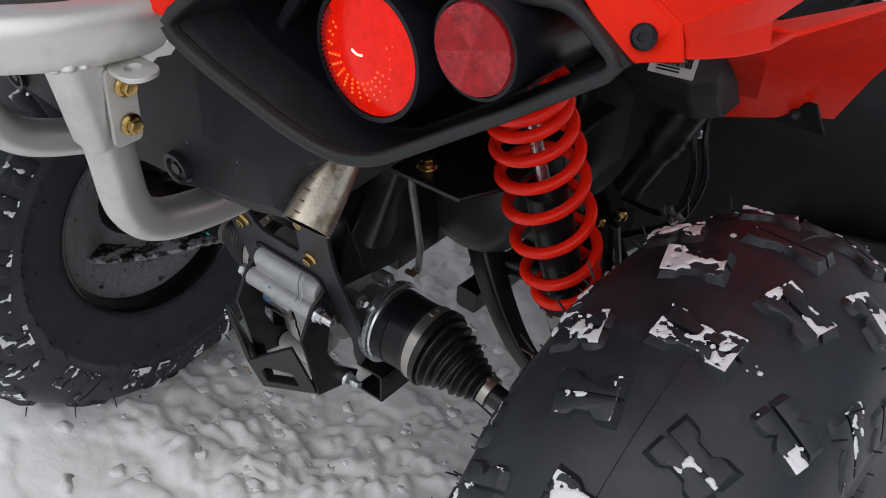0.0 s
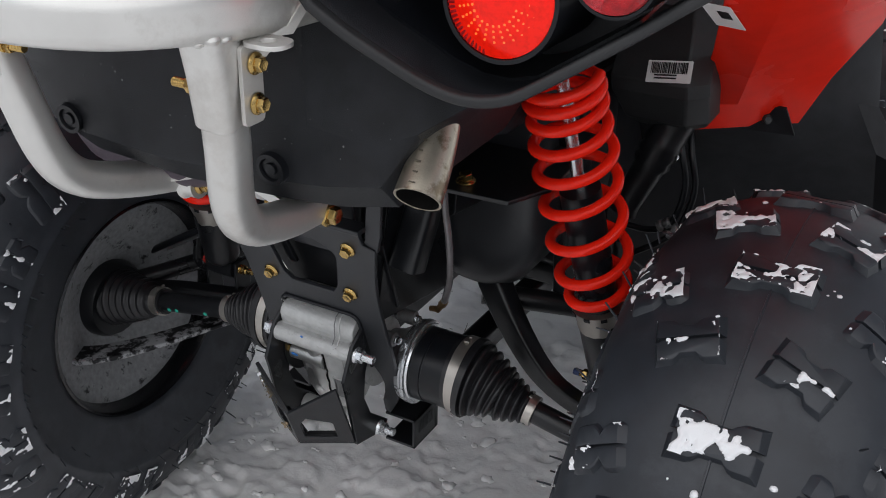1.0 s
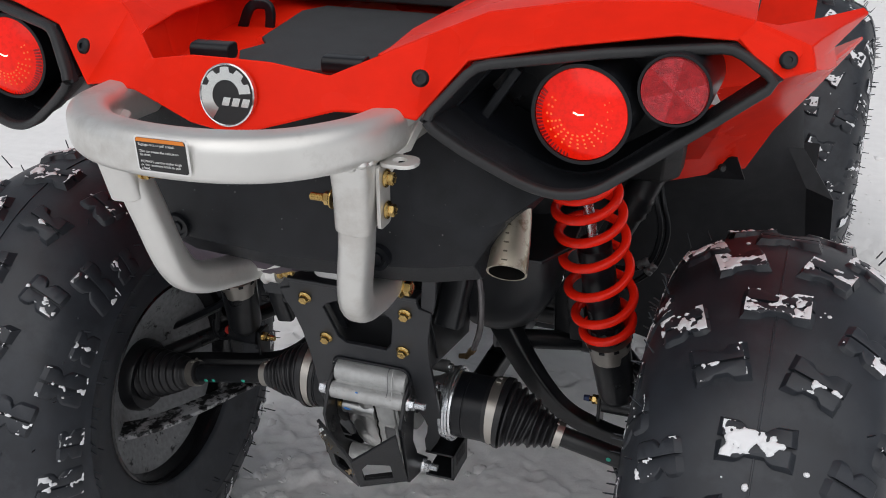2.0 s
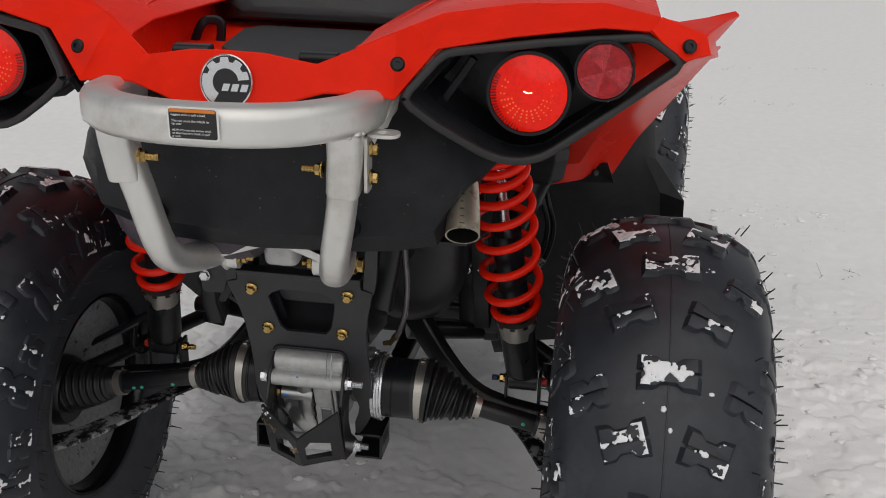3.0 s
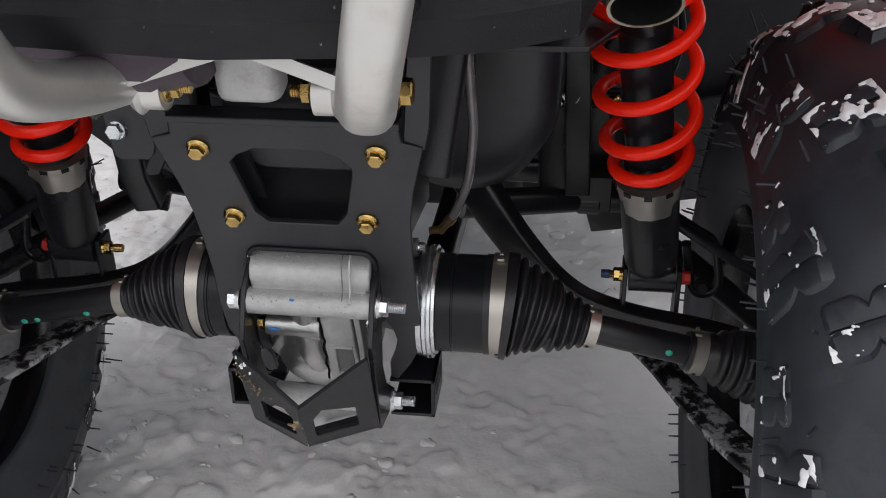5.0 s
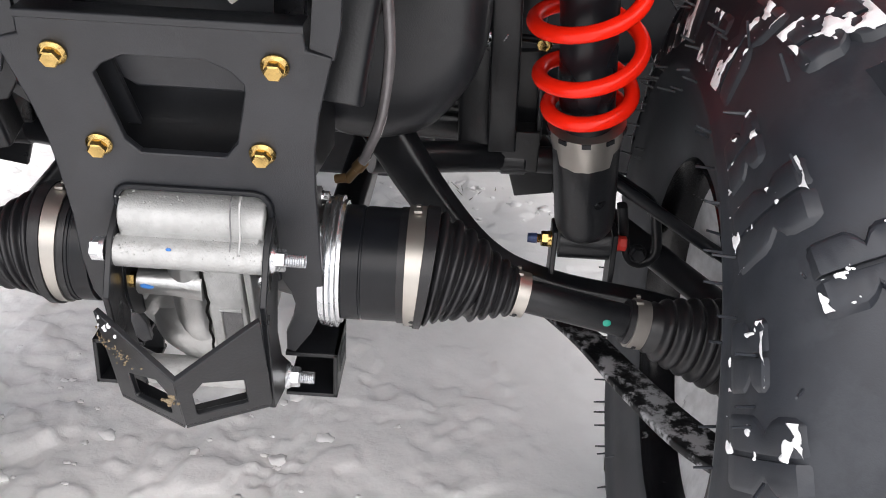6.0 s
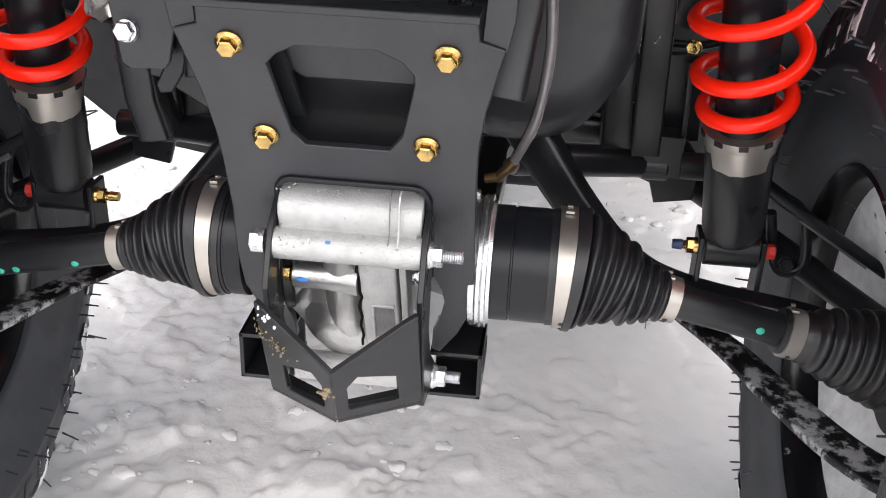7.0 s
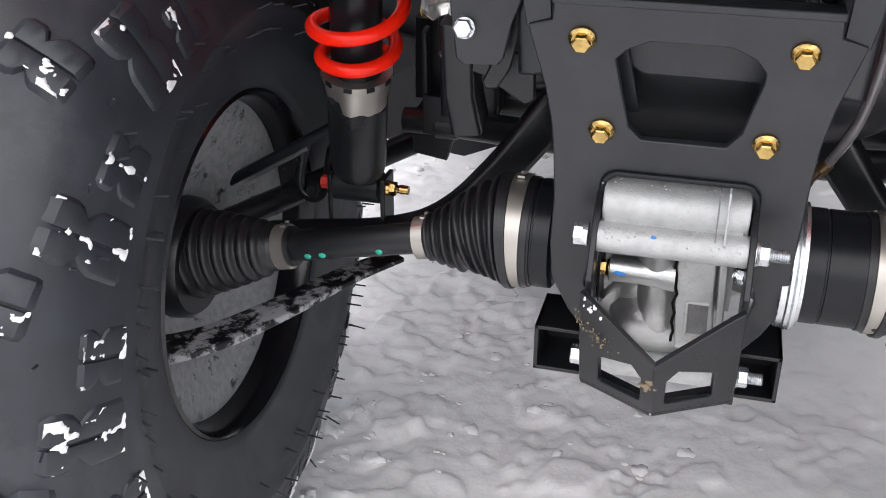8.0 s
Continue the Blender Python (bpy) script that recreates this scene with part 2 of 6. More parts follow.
def button(parent, p, axis, r, mat, label=""):
    """A low round screw with a socket."""
    bm = lathe(bmesh.new(), p, axis, [(-0.001, r * 1.15), (0.001, r * 1.15), (0.0022, r), (0.003, r * 0.82), (0.003, r * 0.42), (0.0014, r * 0.40), (0.0014, 0.0)], 28, ends=False)
    return part("screw", bm, mat, parent, label)


# ---------------------------------------------------------------- ground
def height(x, y):
    """Trodden snow: broad swells, footprints and small lumps, rougher where it was walked on."""
    far = max(0.0, 1 - math.hypot(x, y - 0.4) / 4.0)
    calm = 0.35 + 0.65 * max(0.0, min(1.0, 0.55 + 1.3 * noise.noise(Vector((x * 1.7 + 3.1, y * 1.7, 4.0)))))
    q = Vector((x, y, 0))
    h = 0.012 * noise.noise(q * 2.1)
    if far > 0:
        rag = 0.22 * noise.noise(q * 31.0) + 0.10 * noise.noise(q * 75.0)
        tread = noise.noise(q * 6.5 + Vector((2, 7, 0))) + rag
        step = max(0.0, min(1.0, (tread + 0.04) / 0.13))
        tread2 = noise.noise(q * 12.0 + Vector((8, 1, 3))) + rag
        step2 = max(0.0, min(1.0, (tread2 - 0.10) / 0.12))
        lump = 0.013 * step * step * (3 - 2 * step) + 0.011 * step2 * step2 * (3 - 2 * step2)
        lump += 0.014 * noise.noise(q * 7.0) + 0.0034 * noise.noise(q * 40.0) + 0.0010 * noise.noise(q * 88.0 + Vector((0, 9, 0)))
        q2 = q + Vector((noise.noise(q * 17.0), noise.noise(q * 17.0 + Vector((5, 5, 5))), 0)) * 0.016
        broken = max(0.0, min(1.0, 0.12 + 1.9 * noise.noise(q * 3.6 + Vector((1, 4, 9))) + 0.55 * max(0.0, min(1.0, -x / 0.25))))
        for scale, tall in ((22.0, 0.013), (47.0, 0.009)):
            near, cell = noise.voronoi(q2 * scale)[:2]
            gap = max(0.0, min(1.0, (near[1] - near[0]) / 0.30))
            lump += broken * tall * (0.15 + 0.85 * noise.cell(cell[0] * 9.7)) * gap * gap * (3 - 2 * gap)
        near, cell = noise.voronoi(q2 * 15.0 + Vector((3, 7, 0)))[:2]
        if noise.cell(cell[0] * 5.3) > 0.45 and near[0] < 0.30:
            lump -= 0.017 * (1 - near[0] / 0.30) * (0.4 + 0.6 * calm)
        near, cell = noise.voronoi(q2 * 27.0 + Vector((9, 2, 0)))[:2]
        if noise.cell(cell[0] * 6.1) > 0.30 and near[0] < 0.34:
            lump -= 0.013 * (1 - (near[0] / 0.34) ** 2) * (0.3 + 0.7 * broken)
        back = max(0.0, min(1.0, (y - 0.02) / 0.25))
        h += far * calm * lump * (1.0 - 0.42 * back)
    h += 0.088 * math.exp(-((x + 0.48) ** 2 / 0.045 + (y + 0.03) ** 2 / 0.03))  # heaped against the tyre
    return h + 0.002


def make_ground():
    bm = bmesh.new()
    lines = [-400, -120, -40, -15, -8, -5, -3.2, -2.4, -1.9, -1.6, -1.4, -1.3, -1.2]
    xs = lines + [-1.15 + 0.0048 * k for k in range(480)] + [1.16, 1.2, 1.25, 1.3, 1.36, 1.43, 1.5, 1.6, 1.7, 1.85, 2.0, 2.2, 2.5, 2.8, 3.2, 4, 5, 8, 15, 40, 120, 400]
    ys = [-400, -120, -40, -15, -8, -5, -3, -2, -1.2, -0.9, -0.7, -0.6, -0.5] + [-0.45 + 0.0048 * k for k in range(375)] + [1.36 + 0.009 * k for k in range(20)]
    y = 1.545
    while y < 400:
        ys.append(y)
        y += max(0.016, (y - 1.3) * 0.06)
    ys.append(430)
    grid = [[bm.verts.new((x, y, height(x, y))) for x in xs] for y in ys]
    for r0, r1 in zip(grid, grid[1:]):
        for k in range(len(xs) - 1):
            bm.faces.new((r0[k], r0[k + 1], r1[k + 1], r1[k]))
    ob = part("ground", bm, SNOW, smooth=180)
    return tagged(ob, "trodden white snow with lumps and footprints", "ground", kind="structure")


make_ground()

# ---------------------------------------------------------------- the vehicle
quad = tagged(new("quad_bike"), "red and black four-wheeled quad bike parked on trodden snow", "quad bike")
quad.empty_display_size = 0.2

HUB_Y, HUB_Z, HUB_X = 0.108, 0.311, 0.424


# wheels
def lug_mesh(name, w, h, tall):
    """A tread block: two dog-bone bars with a groove between them, flared at the foot."""
    bm = bmesh.new()
    g = 0.0021
    bar = [(-w / 2, g), (w / 2, g), (w / 2 * 0.97, h / 2), (w * 0.25, h / 2), (w * 0.19, h / 2 * 0.90), (w * 0.13, h / 2 * 0.70), (-w * 0.13, h / 2 * 0.70), (-w * 0.19, h / 2 * 0.90), (-w * 0.25, h / 2), (-w / 2 * 0.97, h / 2)]
    for s in (-1, 1):
        pts = [(u, v * s) for u, v in bar]
        rings = [[bm.verts.new((u * k, v * k2, z)) for u, v in pts] for k, k2, z in ((1.20, 1.30, -0.006), (1.06, 1.08, tall * 0.12), (1.01, 1.015, tall * 0.5), (0.985, 0.985, tall - 0.0014), (0.965, 0.96, tall - 0.0004), (0.93, 0.92, tall))]
        n = len(pts)
        for lo, hi in zip(rings, rings[1:]):
            for k in range(n):
                bm.faces.new((lo[k], lo[(k + 1) % n], hi[(k + 1) % n], hi[k]))
        bm.faces.new(rings[-1])
    z = tall * 0.25
    web = [bm.verts.new(q) for q in ((-w / 2 * 0.9, -g * 1.6, z), (w / 2 * 0.9, -g * 1.6, z), (w / 2 * 0.9, g * 1.6, z), (-w / 2 * 0.9, g * 1.6, z))]
    bm.faces.new(web)
    bmesh.ops.recalc_face_normals(bm, faces=bm.faces[:])
    me = bpy.data.meshes.new(name)
    bm.to_mesh(me)
    bm.free()
    me.materials.append(RUBBER)
    me.shade_smooth()
    me.set_sharp_from_angle(angle=radians(62))
    return me


TREAD_R, HALF_W = 0.297, 0.106


def tread_radius(x):
    """Radius of the carcass at x across the tread."""
    return TREAD_R - 0.034 * abs(x / HALF_W) ** 2.4


SHOULDER = [(0.0995, 0.2668), (0.1045, 0.2605), (0.1090, 0.2530), (0.1130, 0.2440), (0.1162, 0.2345), (0.1190, 0.2245), (0.1212, 0.2145)]


def edge_line():
    """The tread's half profile from the middle out and over the shoulder: arc length, x, radius."""
    pts = [(0.094 * k / 24, tread_radius(0.094 * k / 24)) for k in range(25)] + SHOULDER + [(0.1232, 0.200), (0.122, 0.19)]
    out, run = [], 0.0
    for i, p in enumerate(pts):
        if i:
            run += math.hypot(p[0] - pts[i - 1][0], p[1] - pts[i - 1][1])
        out.append((run, p[0], p[1]))
    return out


EDGE_LINE = edge_line()
WRAP_AT = {2: 0.0830, 3: 0.1330, 4: 0.1490}  # middle of the wrapping blocks, along the profile


def wrap_point(kind, sgn, slant, q):
    """A point of a block that wraps over the shoulder, bent to the tyre's profile."""
    sa, ca = -math.sin(radians(abs(slant))), math.cos(radians(slant))
    u, v = q.x * ca - q.y * sa, q.x * sa + q.y * ca
    at = max(0.001, min(EDGE_LINE[-1][0] - 0.001, WRAP_AT[kind] + u))
    k = next(i for i in range(1, len(EDGE_LINE)) if EDGE_LINE[i][0] >= at)

    def normal(i):
        a, b = EDGE_LINE[max(0, i - 1)], EDGE_LINE[min(len(EDGE_LINE) - 1, i + 1)]
        return Vector((-(b[2] - a[2]), b[1] - a[1])).normalized()
    (s0, x0, r0), (s1, x1, r1) = EDGE_LINE[k - 1], EDGE_LINE[k]
    f = (at - s0) / (s1 - s0)
    n = normal(k - 1).lerp(normal(k), f)
    z = q.z
    if z > 0:
        z *= 1.0 - 0.62 * max(0.0, min(1.0, (at - 0.095) / 0.065))
    return Vector((sgn * (x0 + (x1 - x0) * f + n.x * z), v, r0 + (r1 - r0) * f + n.y * z - v * v / 0.56))


def lug_map(kind, a, x, slant):
    if kind < 2:
        lm = lug_pose(a, x, slant)
        return lambda q: lm @ q
    turn_m = pose(0, 0, 0, -a, 0, 0)
    sgn = 1 if x > 0 else -1
    return lambda q: turn_m @ wrap_point(kind, sgn, slant, q)


def wrap_mesh(name, kind, sgn, slant, w, h, tall):
    """A low dog-bone block in two bars that wraps over the tyre's shoulder."""
    bm = bmesh.new()
    g = 0.0014
    for s in (-1, 1):
        rows = []
        n = 13
        for i in range(n):
            e = i / (n - 1)
            u = (e - 0.5) * w
            waist = min(1.0, abs(e - 0.42) / 0.13)
            hv = h / 2 * (0.60 + 0.40 * waist * waist * (3 - 2 * waist))
            foot = 1.2 if 0 < i < n - 1 else 1.1
            ends = 0.0 if i in (0, n - 1) else 1.0
            uu = u * (1.13 if not ends else 1.0)
            top = tall * ends - 0.001 * (1 - ends)
            rows.append([bm.verts.new(wrap_point(kind, sgn, slant, Vector((uu, s * v, z)))) for v, z in
                         ((g, -0.006), (g, top - 0.0006), (g + 0.0012, top), (hv - 0.0026, top), (hv - 0.0008, top - 0.0009), (hv * foot * 0.95 + 0.001, -0.0022))])
        for r0, r1 in zip(rows, rows[1:]):
            for j in range(5):
                bm.faces.new((r0[j], r0[j + 1], r1[j + 1], r1[j]))
        bm.faces.new(rows[0])
        bm.faces.new(rows[-1])
    bmesh.ops.recalc_face_normals(bm, faces=bm.faces[:])
    me = bpy.data.meshes.new(name)
    bm.to_mesh(me)
    bm.free()
    me.materials.append(RUBBER)
    me.shade_smooth()
    me.set_sharp_from_angle(angle=radians(28))
    return me


LUG_SIZES = [(0.060, 0.033, 0.0060), (0.047, 0.034, 0.0057), (0.044, 0.034, 0.0048), (0.058, 0.036, 0.0037), (0.034, 0.034, 0.0034)]
LUG_MESHES = {(0, 1): lug_mesh("tread_block", *LUG_SIZES[0]), (1, 1): lug_mesh("tread_block_mid", *LUG_SIZES[1])}
LUG_MESHES[0, -1], LUG_MESHES[1, -1] = LUG_MESHES[0, 1], LUG_MESHES[1, 1]
for sgn in (1, -1):
    LUG_MESHES[2, sgn] = wrap_mesh("tread_block_outer", 2, sgn, 17, *LUG_SIZES[2])
    LUG_MESHES[3, sgn] = wrap_mesh("tread_block_long", 3, sgn, 12, *LUG_SIZES[3])
    LUG_MESHES[4, sgn] = wrap_mesh("tread_block_shoulder", 4, sgn, 6, *LUG_SIZES[4])


def lug_places():
    """Mesh, angle round the tyre, place across it and slant of every block."""
    n = 13
    for k in range(n):
        a = -360 / n * k
        yield 0, a, 0.0, 0
        for s in (-1, 1):
            yield 1, a - 14.8 - 0.4 * s, s * 0.041, s * -17
            yield 2, a - 4.6 + 0.6 * s, s * 0.080, 17
            yield 3, a + 3.0 + 0.6 * s, s * 0.110, 12
            yield 4, a - 13.6 + 0.6 * s, s * 0.119, 6


def lug_pose(a, x, slant):
    if abs(x) > 0.06:  # the wrapping blocks are bent to the tyre already
        return pose(0, 0, 0, -a, 0, 0)
    tilt = math.degrees(math.atan(0.034 * 2.4 * abs(x / HALF_W) ** 1.4 / HALF_W)) * (1 if x > 0 else -1)
    return pose(0, 0, 0, -a, 0, 0) @ pose(x, 0, tread_radius(x), 0, tilt, slant)


def snow_patch(bm, lm, kind, rng, step, cap=None, more=0.0):
    """Thin melting snow on one block, lying at the ends of its bars, in its groove and along its edges."""
    w, h, tall = LUG_SIZES[kind]
    off = Vector((rng.random() * 90, rng.random() * 90, rng.random() * 90))
    thr = rng.choice((0.24, 0.32, 0.40, 0.46, 0.54)) + (0.05 if kind > 2 else 0.0) - more
    corner = [rng.uniform(-0.45, 0.40) for _ in range(4)]
    nu, nv = int(w * 0.98 / step), int(h * 0.96 / step)
    field = {}
    for i in range(nu + 1):
        u = (i / nu - 0.5) * w * 0.98
        mid = abs(u) if kind < 2 else abs(u + 0.08 * w)
        outer = h / 2 * (0.68 + 0.30 * max(0.0, min(1.0, (mid - w * 0.17) / (w * 0.07))))
        for j in range(nv + 1):
            v = (j / nv - 0.5) * h * 0.96
            q = Vector((u, v, 0))
            f = 0.62 * noise.noise(q * 70 + off) + 0.40 * noise.noise(q * 190 + off) + 0.20 * noise.noise(q * 430 + off)
            f += 0.30 * math.exp(-(v / 0.0034) ** 2) + 0.30 * math.exp(-((outer - abs(v)) / 0.0020) ** 2) + 0.26 * math.exp(-((w / 2 - abs(u)) / 0.0035) ** 2)
            f += corner[(u > 0) + 2 * (v > 0)] * min(1.0, abs(u) / (w * 0.3)) * min(1.0, abs(v) / (h * 0.15))
            t = thr
            if cap:
                t = 0.75
                inside = min(u - cap[0], cap[1] - u, v - cap[2], cap[3] - v)
                f += 0.95 * max(0.0, min(1.0, 0.35 + inside / 0.009))
            f = min(f - t, (outer - abs(v)) / 0.004)
            field[i, j] = (u, v, f)
    verts = {}

    def corner_vert(i, j):
        if (i, j) not in verts:
            u, v, f = field[i, j]
            verts[i, j] = bm.verts.new(lm(Vector((u, v, tall - 0.0003 + 0.0022 * min(1.0, f / 0.22) ** 0.7))))
        return verts[i, j]

    def edge_vert(p, q):
        p, q = min(p, q), max(p, q)
        if (p, q) not in verts:
            (u0, v0, f0), (u1, v1, f1) = field[p], field[q]
            e = f0 / (f0 - f1)
            verts[p, q] = bm.verts.new(lm(Vector((u0 + (u1 - u0) * e, v0 + (v1 - v0) * e, tall - 0.0004))))
        return verts[p, q]

    for i in range(nu):
        for j in range(nv):
            for tri in (((i, j), (i + 1, j), (i + 1, j + 1)), ((i, j), (i + 1, j + 1), (i, j + 1))):
                ring = []
                for p, q in zip(tri, tri[1:] + tri[:1]):
                    if field[p][2] > 0:
                        ring.append(corner_vert(*p))
                    if (field[p][2] > 0) != (field[q][2] > 0):
                        ring.append(edge_vert(p, q))
                if len(ring) > 2:
                    bm.faces.new(ring)


def make_wheel(name, where, turn, side, label, pieces=True, seed=1, caps=()):
    rng = random.Random(seed)
    m = Matrix.Translation(where) @ pose(0, 0, 0, turn, 0, 0)
    out = (side, 0, 0)
    # rim, with its open side towards the vehicle
    bm = bmesh.new()
    lathe(bm, (0, 0, 0), out, [(-0.104, 0.138), (-0.106, 0.1355), (-0.103, 0.133), (-0.092, 0.1295), (-0.06, 0.127), (0.0, 0.123), (0.045, 0.118)], 56, ends=False)
    lathe(bm, (0, 0, 0), out, [(-0.104, 0.138), (-0.098, 0.141), (-0.08, 0.134), (0.08, 0.130), (0.10, 0.141), (0.095, 0.128), (0.055, 0.121), (0.045, 0.118)], 56, ends=False)
    wheel = part(name, bm, RIM_BLACK, quad, label, m=m, smooth=40)
    bm = lathe(bmesh.new(), (0, 0, 0), out, [(-0.078, 0.1285), (-0.078, 0.122), (-0.074, 0.108), (-0.065, 0.086), (-0.055, 0.066), (-0.048, 0.055), (-0.045, 0.0)], 56, ends=False)
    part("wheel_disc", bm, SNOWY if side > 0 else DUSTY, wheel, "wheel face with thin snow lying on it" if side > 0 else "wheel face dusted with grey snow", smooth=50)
    # hub inside the rim
    bm = bmesh.new()
    lathe(bm, (0, 0, 0), out, [(-0.064, 0.030), (-0.064, 0.044), (-0.058, 0.048), (-0.044, 0.050)], 32)
    part("hub", bm, STEEL_BLACK, wheel, "black steel wheel hub")
    # tyre
    bm = bmesh.new()
    prof = [(-0.094, 0.134), (-0.105, 0.139), (-0.108, 0.146), (-0.1105, 0.154), (-0.1150, 0.168), (-0.1190, 0.183), (-0.1212, 0.196), (-0.1238, 0.1995), (-0.1240, 0.2030), (-0.1222, 0.2060)]
    prof += [(-a, r) for a, r in reversed(SHOULDER)]
    half = len(prof)
    prof += [(-0.094 + 0.188 * k / 22, tread_radius(-0.094 + 0.188 * k / 22)) for k in range(23)]
    prof += [(-a, r) for a, r in reversed(prof[:half])]
    lathe(bm, (0, 0, 0), (1, 0, 0), prof, 112, ends=False)
    # moulding line round the middle
    lathe(bm, (0, 0, 0), (1, 0, 0), [(-0.0012, TREAD_R - 0.001), (-0.0006, TREAD_R + 0.0013), (0.0006, TREAD_R + 0.0013), (0.0012, TREAD_R - 0.001)], 112, ends=False)
    part("tyre", bm, RUBBER, wheel, "black off-road tyre with blocky tread and packed snow", smooth=50)
    if pieces:
        for kind, a, x, slant in lug_places():
            ob = new("tread_block", LUG_MESHES[kind, 1 if x > 0 else -1])
            ob.parent = wheel
            ob.matrix_basis = lug_pose(a, x, slant)
    else:
        bm = bmesh.new()
        for kind, a, x, slant in lug_places():
            bm2 = bmesh.new()
            bm2.from_mesh(LUG_MESHES[kind, 1 if x > 0 else -1])
            bm2.transform(lug_pose(a, x, slant))
            me = bpy.data.meshes.new("lug")
            bm2.to_mesh(me)
            bm2.free()
            bm.from_mesh(me)
        part("tread", bm, RUBBER, wheel)
    # moulding whiskers on the shoulders and the blocks' edges
    bm = bmesh.new()
    for s in (-1, 1):
        for k in range(130):
            a = 2 * math.pi * (k + rng.random() * 0.5) / 130
            x0, r0 = rng.choice(((0.1212, 0.217), (0.1238, 0.201), (0.1238, 0.201), (0.1190, 0.183), (0.1162, 0.238)))
            d = Vector((s * rng.uniform(0.8, 1.0), 0, rng.uniform(0.0, 0.5))).normalized() * rng.uniform(0.007, 0.014)
            if k % 4 == 0:  # some stand on the outer tread blocks
                x0, r0 = rng.choice(((0.088, 0.287), (0.1045, 0.271), (0.113, 0.253)))
                d = Vector((s * rng.uniform(0.3, 0.8), rng.uniform(-0.2, 0.2), 1.0)).normalized() * rng.uniform(0.010, 0.020)
            p = Vector((s * x0, 0, r0))
            rot = Matrix.Rotation(a, 3, "X")
            rod(bm, rot @ p, rot @ (p + d), 0.0010, 0.0007, 5)
    tagged(part("rubber_whisker", bm, RUBBER, wheel, "thin rubber moulding whiskers"), kind="stuff")
    # snow caught in the grooves and on the edges of the blocks
    bm = bmesh.new()
    for i, (kind, a, x, slant) in enumerate(lug_places()):
        lm = lug_map(kind, a, x, slant)
        cap = next((c[1:] for c in caps if kind == 0 and c[0] == i // 9), None)
        snow_patch(bm, lm, kind, rng, 0.0014 if pieces else 0.003, cap, 0.0 if pieces else 0.16)
    for _ in range(34 if pieces else 60):
        a, x = rng.uniform(0, 360), rng.uniform(-0.085, 0.085)
        rot = Matrix.Rotation(radians(a), 4, "X") @ Matrix.Translation((x, 0, tread_radius(x) + 0.0004))
        e = rng.choice((0.0010, 0.0014, 0.0020, 0.0032))
        bmesh.ops.create_icosphere(bm, subdivisions=1, radius=e, matrix=rot @ Matrix.Diagonal((rng.uniform(0.7, 1.4), rng.uniform(0.7, 1.4), 0.45, 1)))
    tagged(part("packed_snow", bm, SNOW_BIT, wheel, "white snow stuck in the grooves of the tread", smooth=80), kind="stuff")
    return wheel


WHEEL_LABEL = "black wheel with a wide knobbly snow-flecked tyre"
make_wheel("wheel", (HUB_X, HUB_Y, HUB_Z), 15.3, 1, WHEEL_LABEL, seed=3, caps=((1, -0.028, 0.028, -0.014, 0.012), (2, -0.029, 0.001, -0.015, -0.003)))
make_wheel("wheel", (-HUB_X, HUB_Y, HUB_Z), 8.3, -1, WHEEL_LABEL, seed=4)
make_wheel("wheel", (0.395, 1.42, 0.303), 5, 1, "black front wheel with knobbly snowy tyre", pieces=False, seed=5)
make_wheel("wheel", (-0.395, 1.42, 0.303), 12, -1, "black front wheel with knobbly snowy tyre", pieces=False, seed=6)

# rear carrier plate with four bolts and the guard below it
PLATE = axes((0.002, 0.0, 0.540), (1, 0, 0), (0, 0.3235, -0.9462))  # u across, v down the plate
outline = [(-0.0735, -0.022), (0.0735, -0.022), (0.0745, -0.010), (0.088, -0.006), (0.084, 0.012), (0.079, 0.034), (0.0755, 0.060), (0.0745, 0.085), (0.0745, 0.120),
           (0.0745, 0.160), (0.0745, 0.188), (0.0715, 0.202), (0.064, 0.222), (0.052, 0.243), (0.0465, 0.240), (0.0475, 0.222), (0.0530, 0.206), (0.0555, 0.192), (0.0535, 0.180), (0.0475, 0.166), (0.0465, 0.155), (0.0465, 0.104), (0.0400, 0.0925),
           (-0.0370, 0.0925), (-0.0435, 0.104), (-0.0435, 0.155), (-0.0450, 0.166), (-0.0530, 0.180), (-0.0550, 0.192), (-0.0525, 0.206), (-0.0465, 0.222), (-0.0460, 0.240), (-0.053, 0.243), (-0.066, 0.220), (-0.0765, 0.190), (-0.0775, 0.160),
           (-0.0745, 0.120), (-0.0745, 0.085), (-0.0755, 0.060), (-0.079, 0.034), (-0.084, 0.012), (-0.088, -0.006), (-0.0745, -0.010)]
window = [(-0.0397, 0.0125), (-0.034, 0.006), (-0.0208, -0.0008), (0.0203, -0.0008), (0.034, 0.006), (0.0400, 0.0140), (0.0400, 0.020), (0.0323, 0.0560), (0.0249, 0.0670), (-0.0235, 0.0670), (-0.0310, 0.058)]
bm = slab(bmesh.new(), outline, [window], PLATE, 0.005)
carrier = part("carrier_plate", bm, PLATE_BLACK, quad, "satin black steel carrier plate with a window", bevel=0.0009)
OUT = PLATE.to_3x3() @ Vector((0, 0, -1))
if OUT.y > 0:
    OUT = -OUT
for u, v in ((-0.058, 0), (0.058, 0), (-0.046, 0.0615), (0.046, 0.0615)):
    bolt(carrier, PLATE @ Vector((u, v, 0)) + OUT * 0.0005, OUT, 0.0053, GOLD, label="yellow zinc flange bolt")
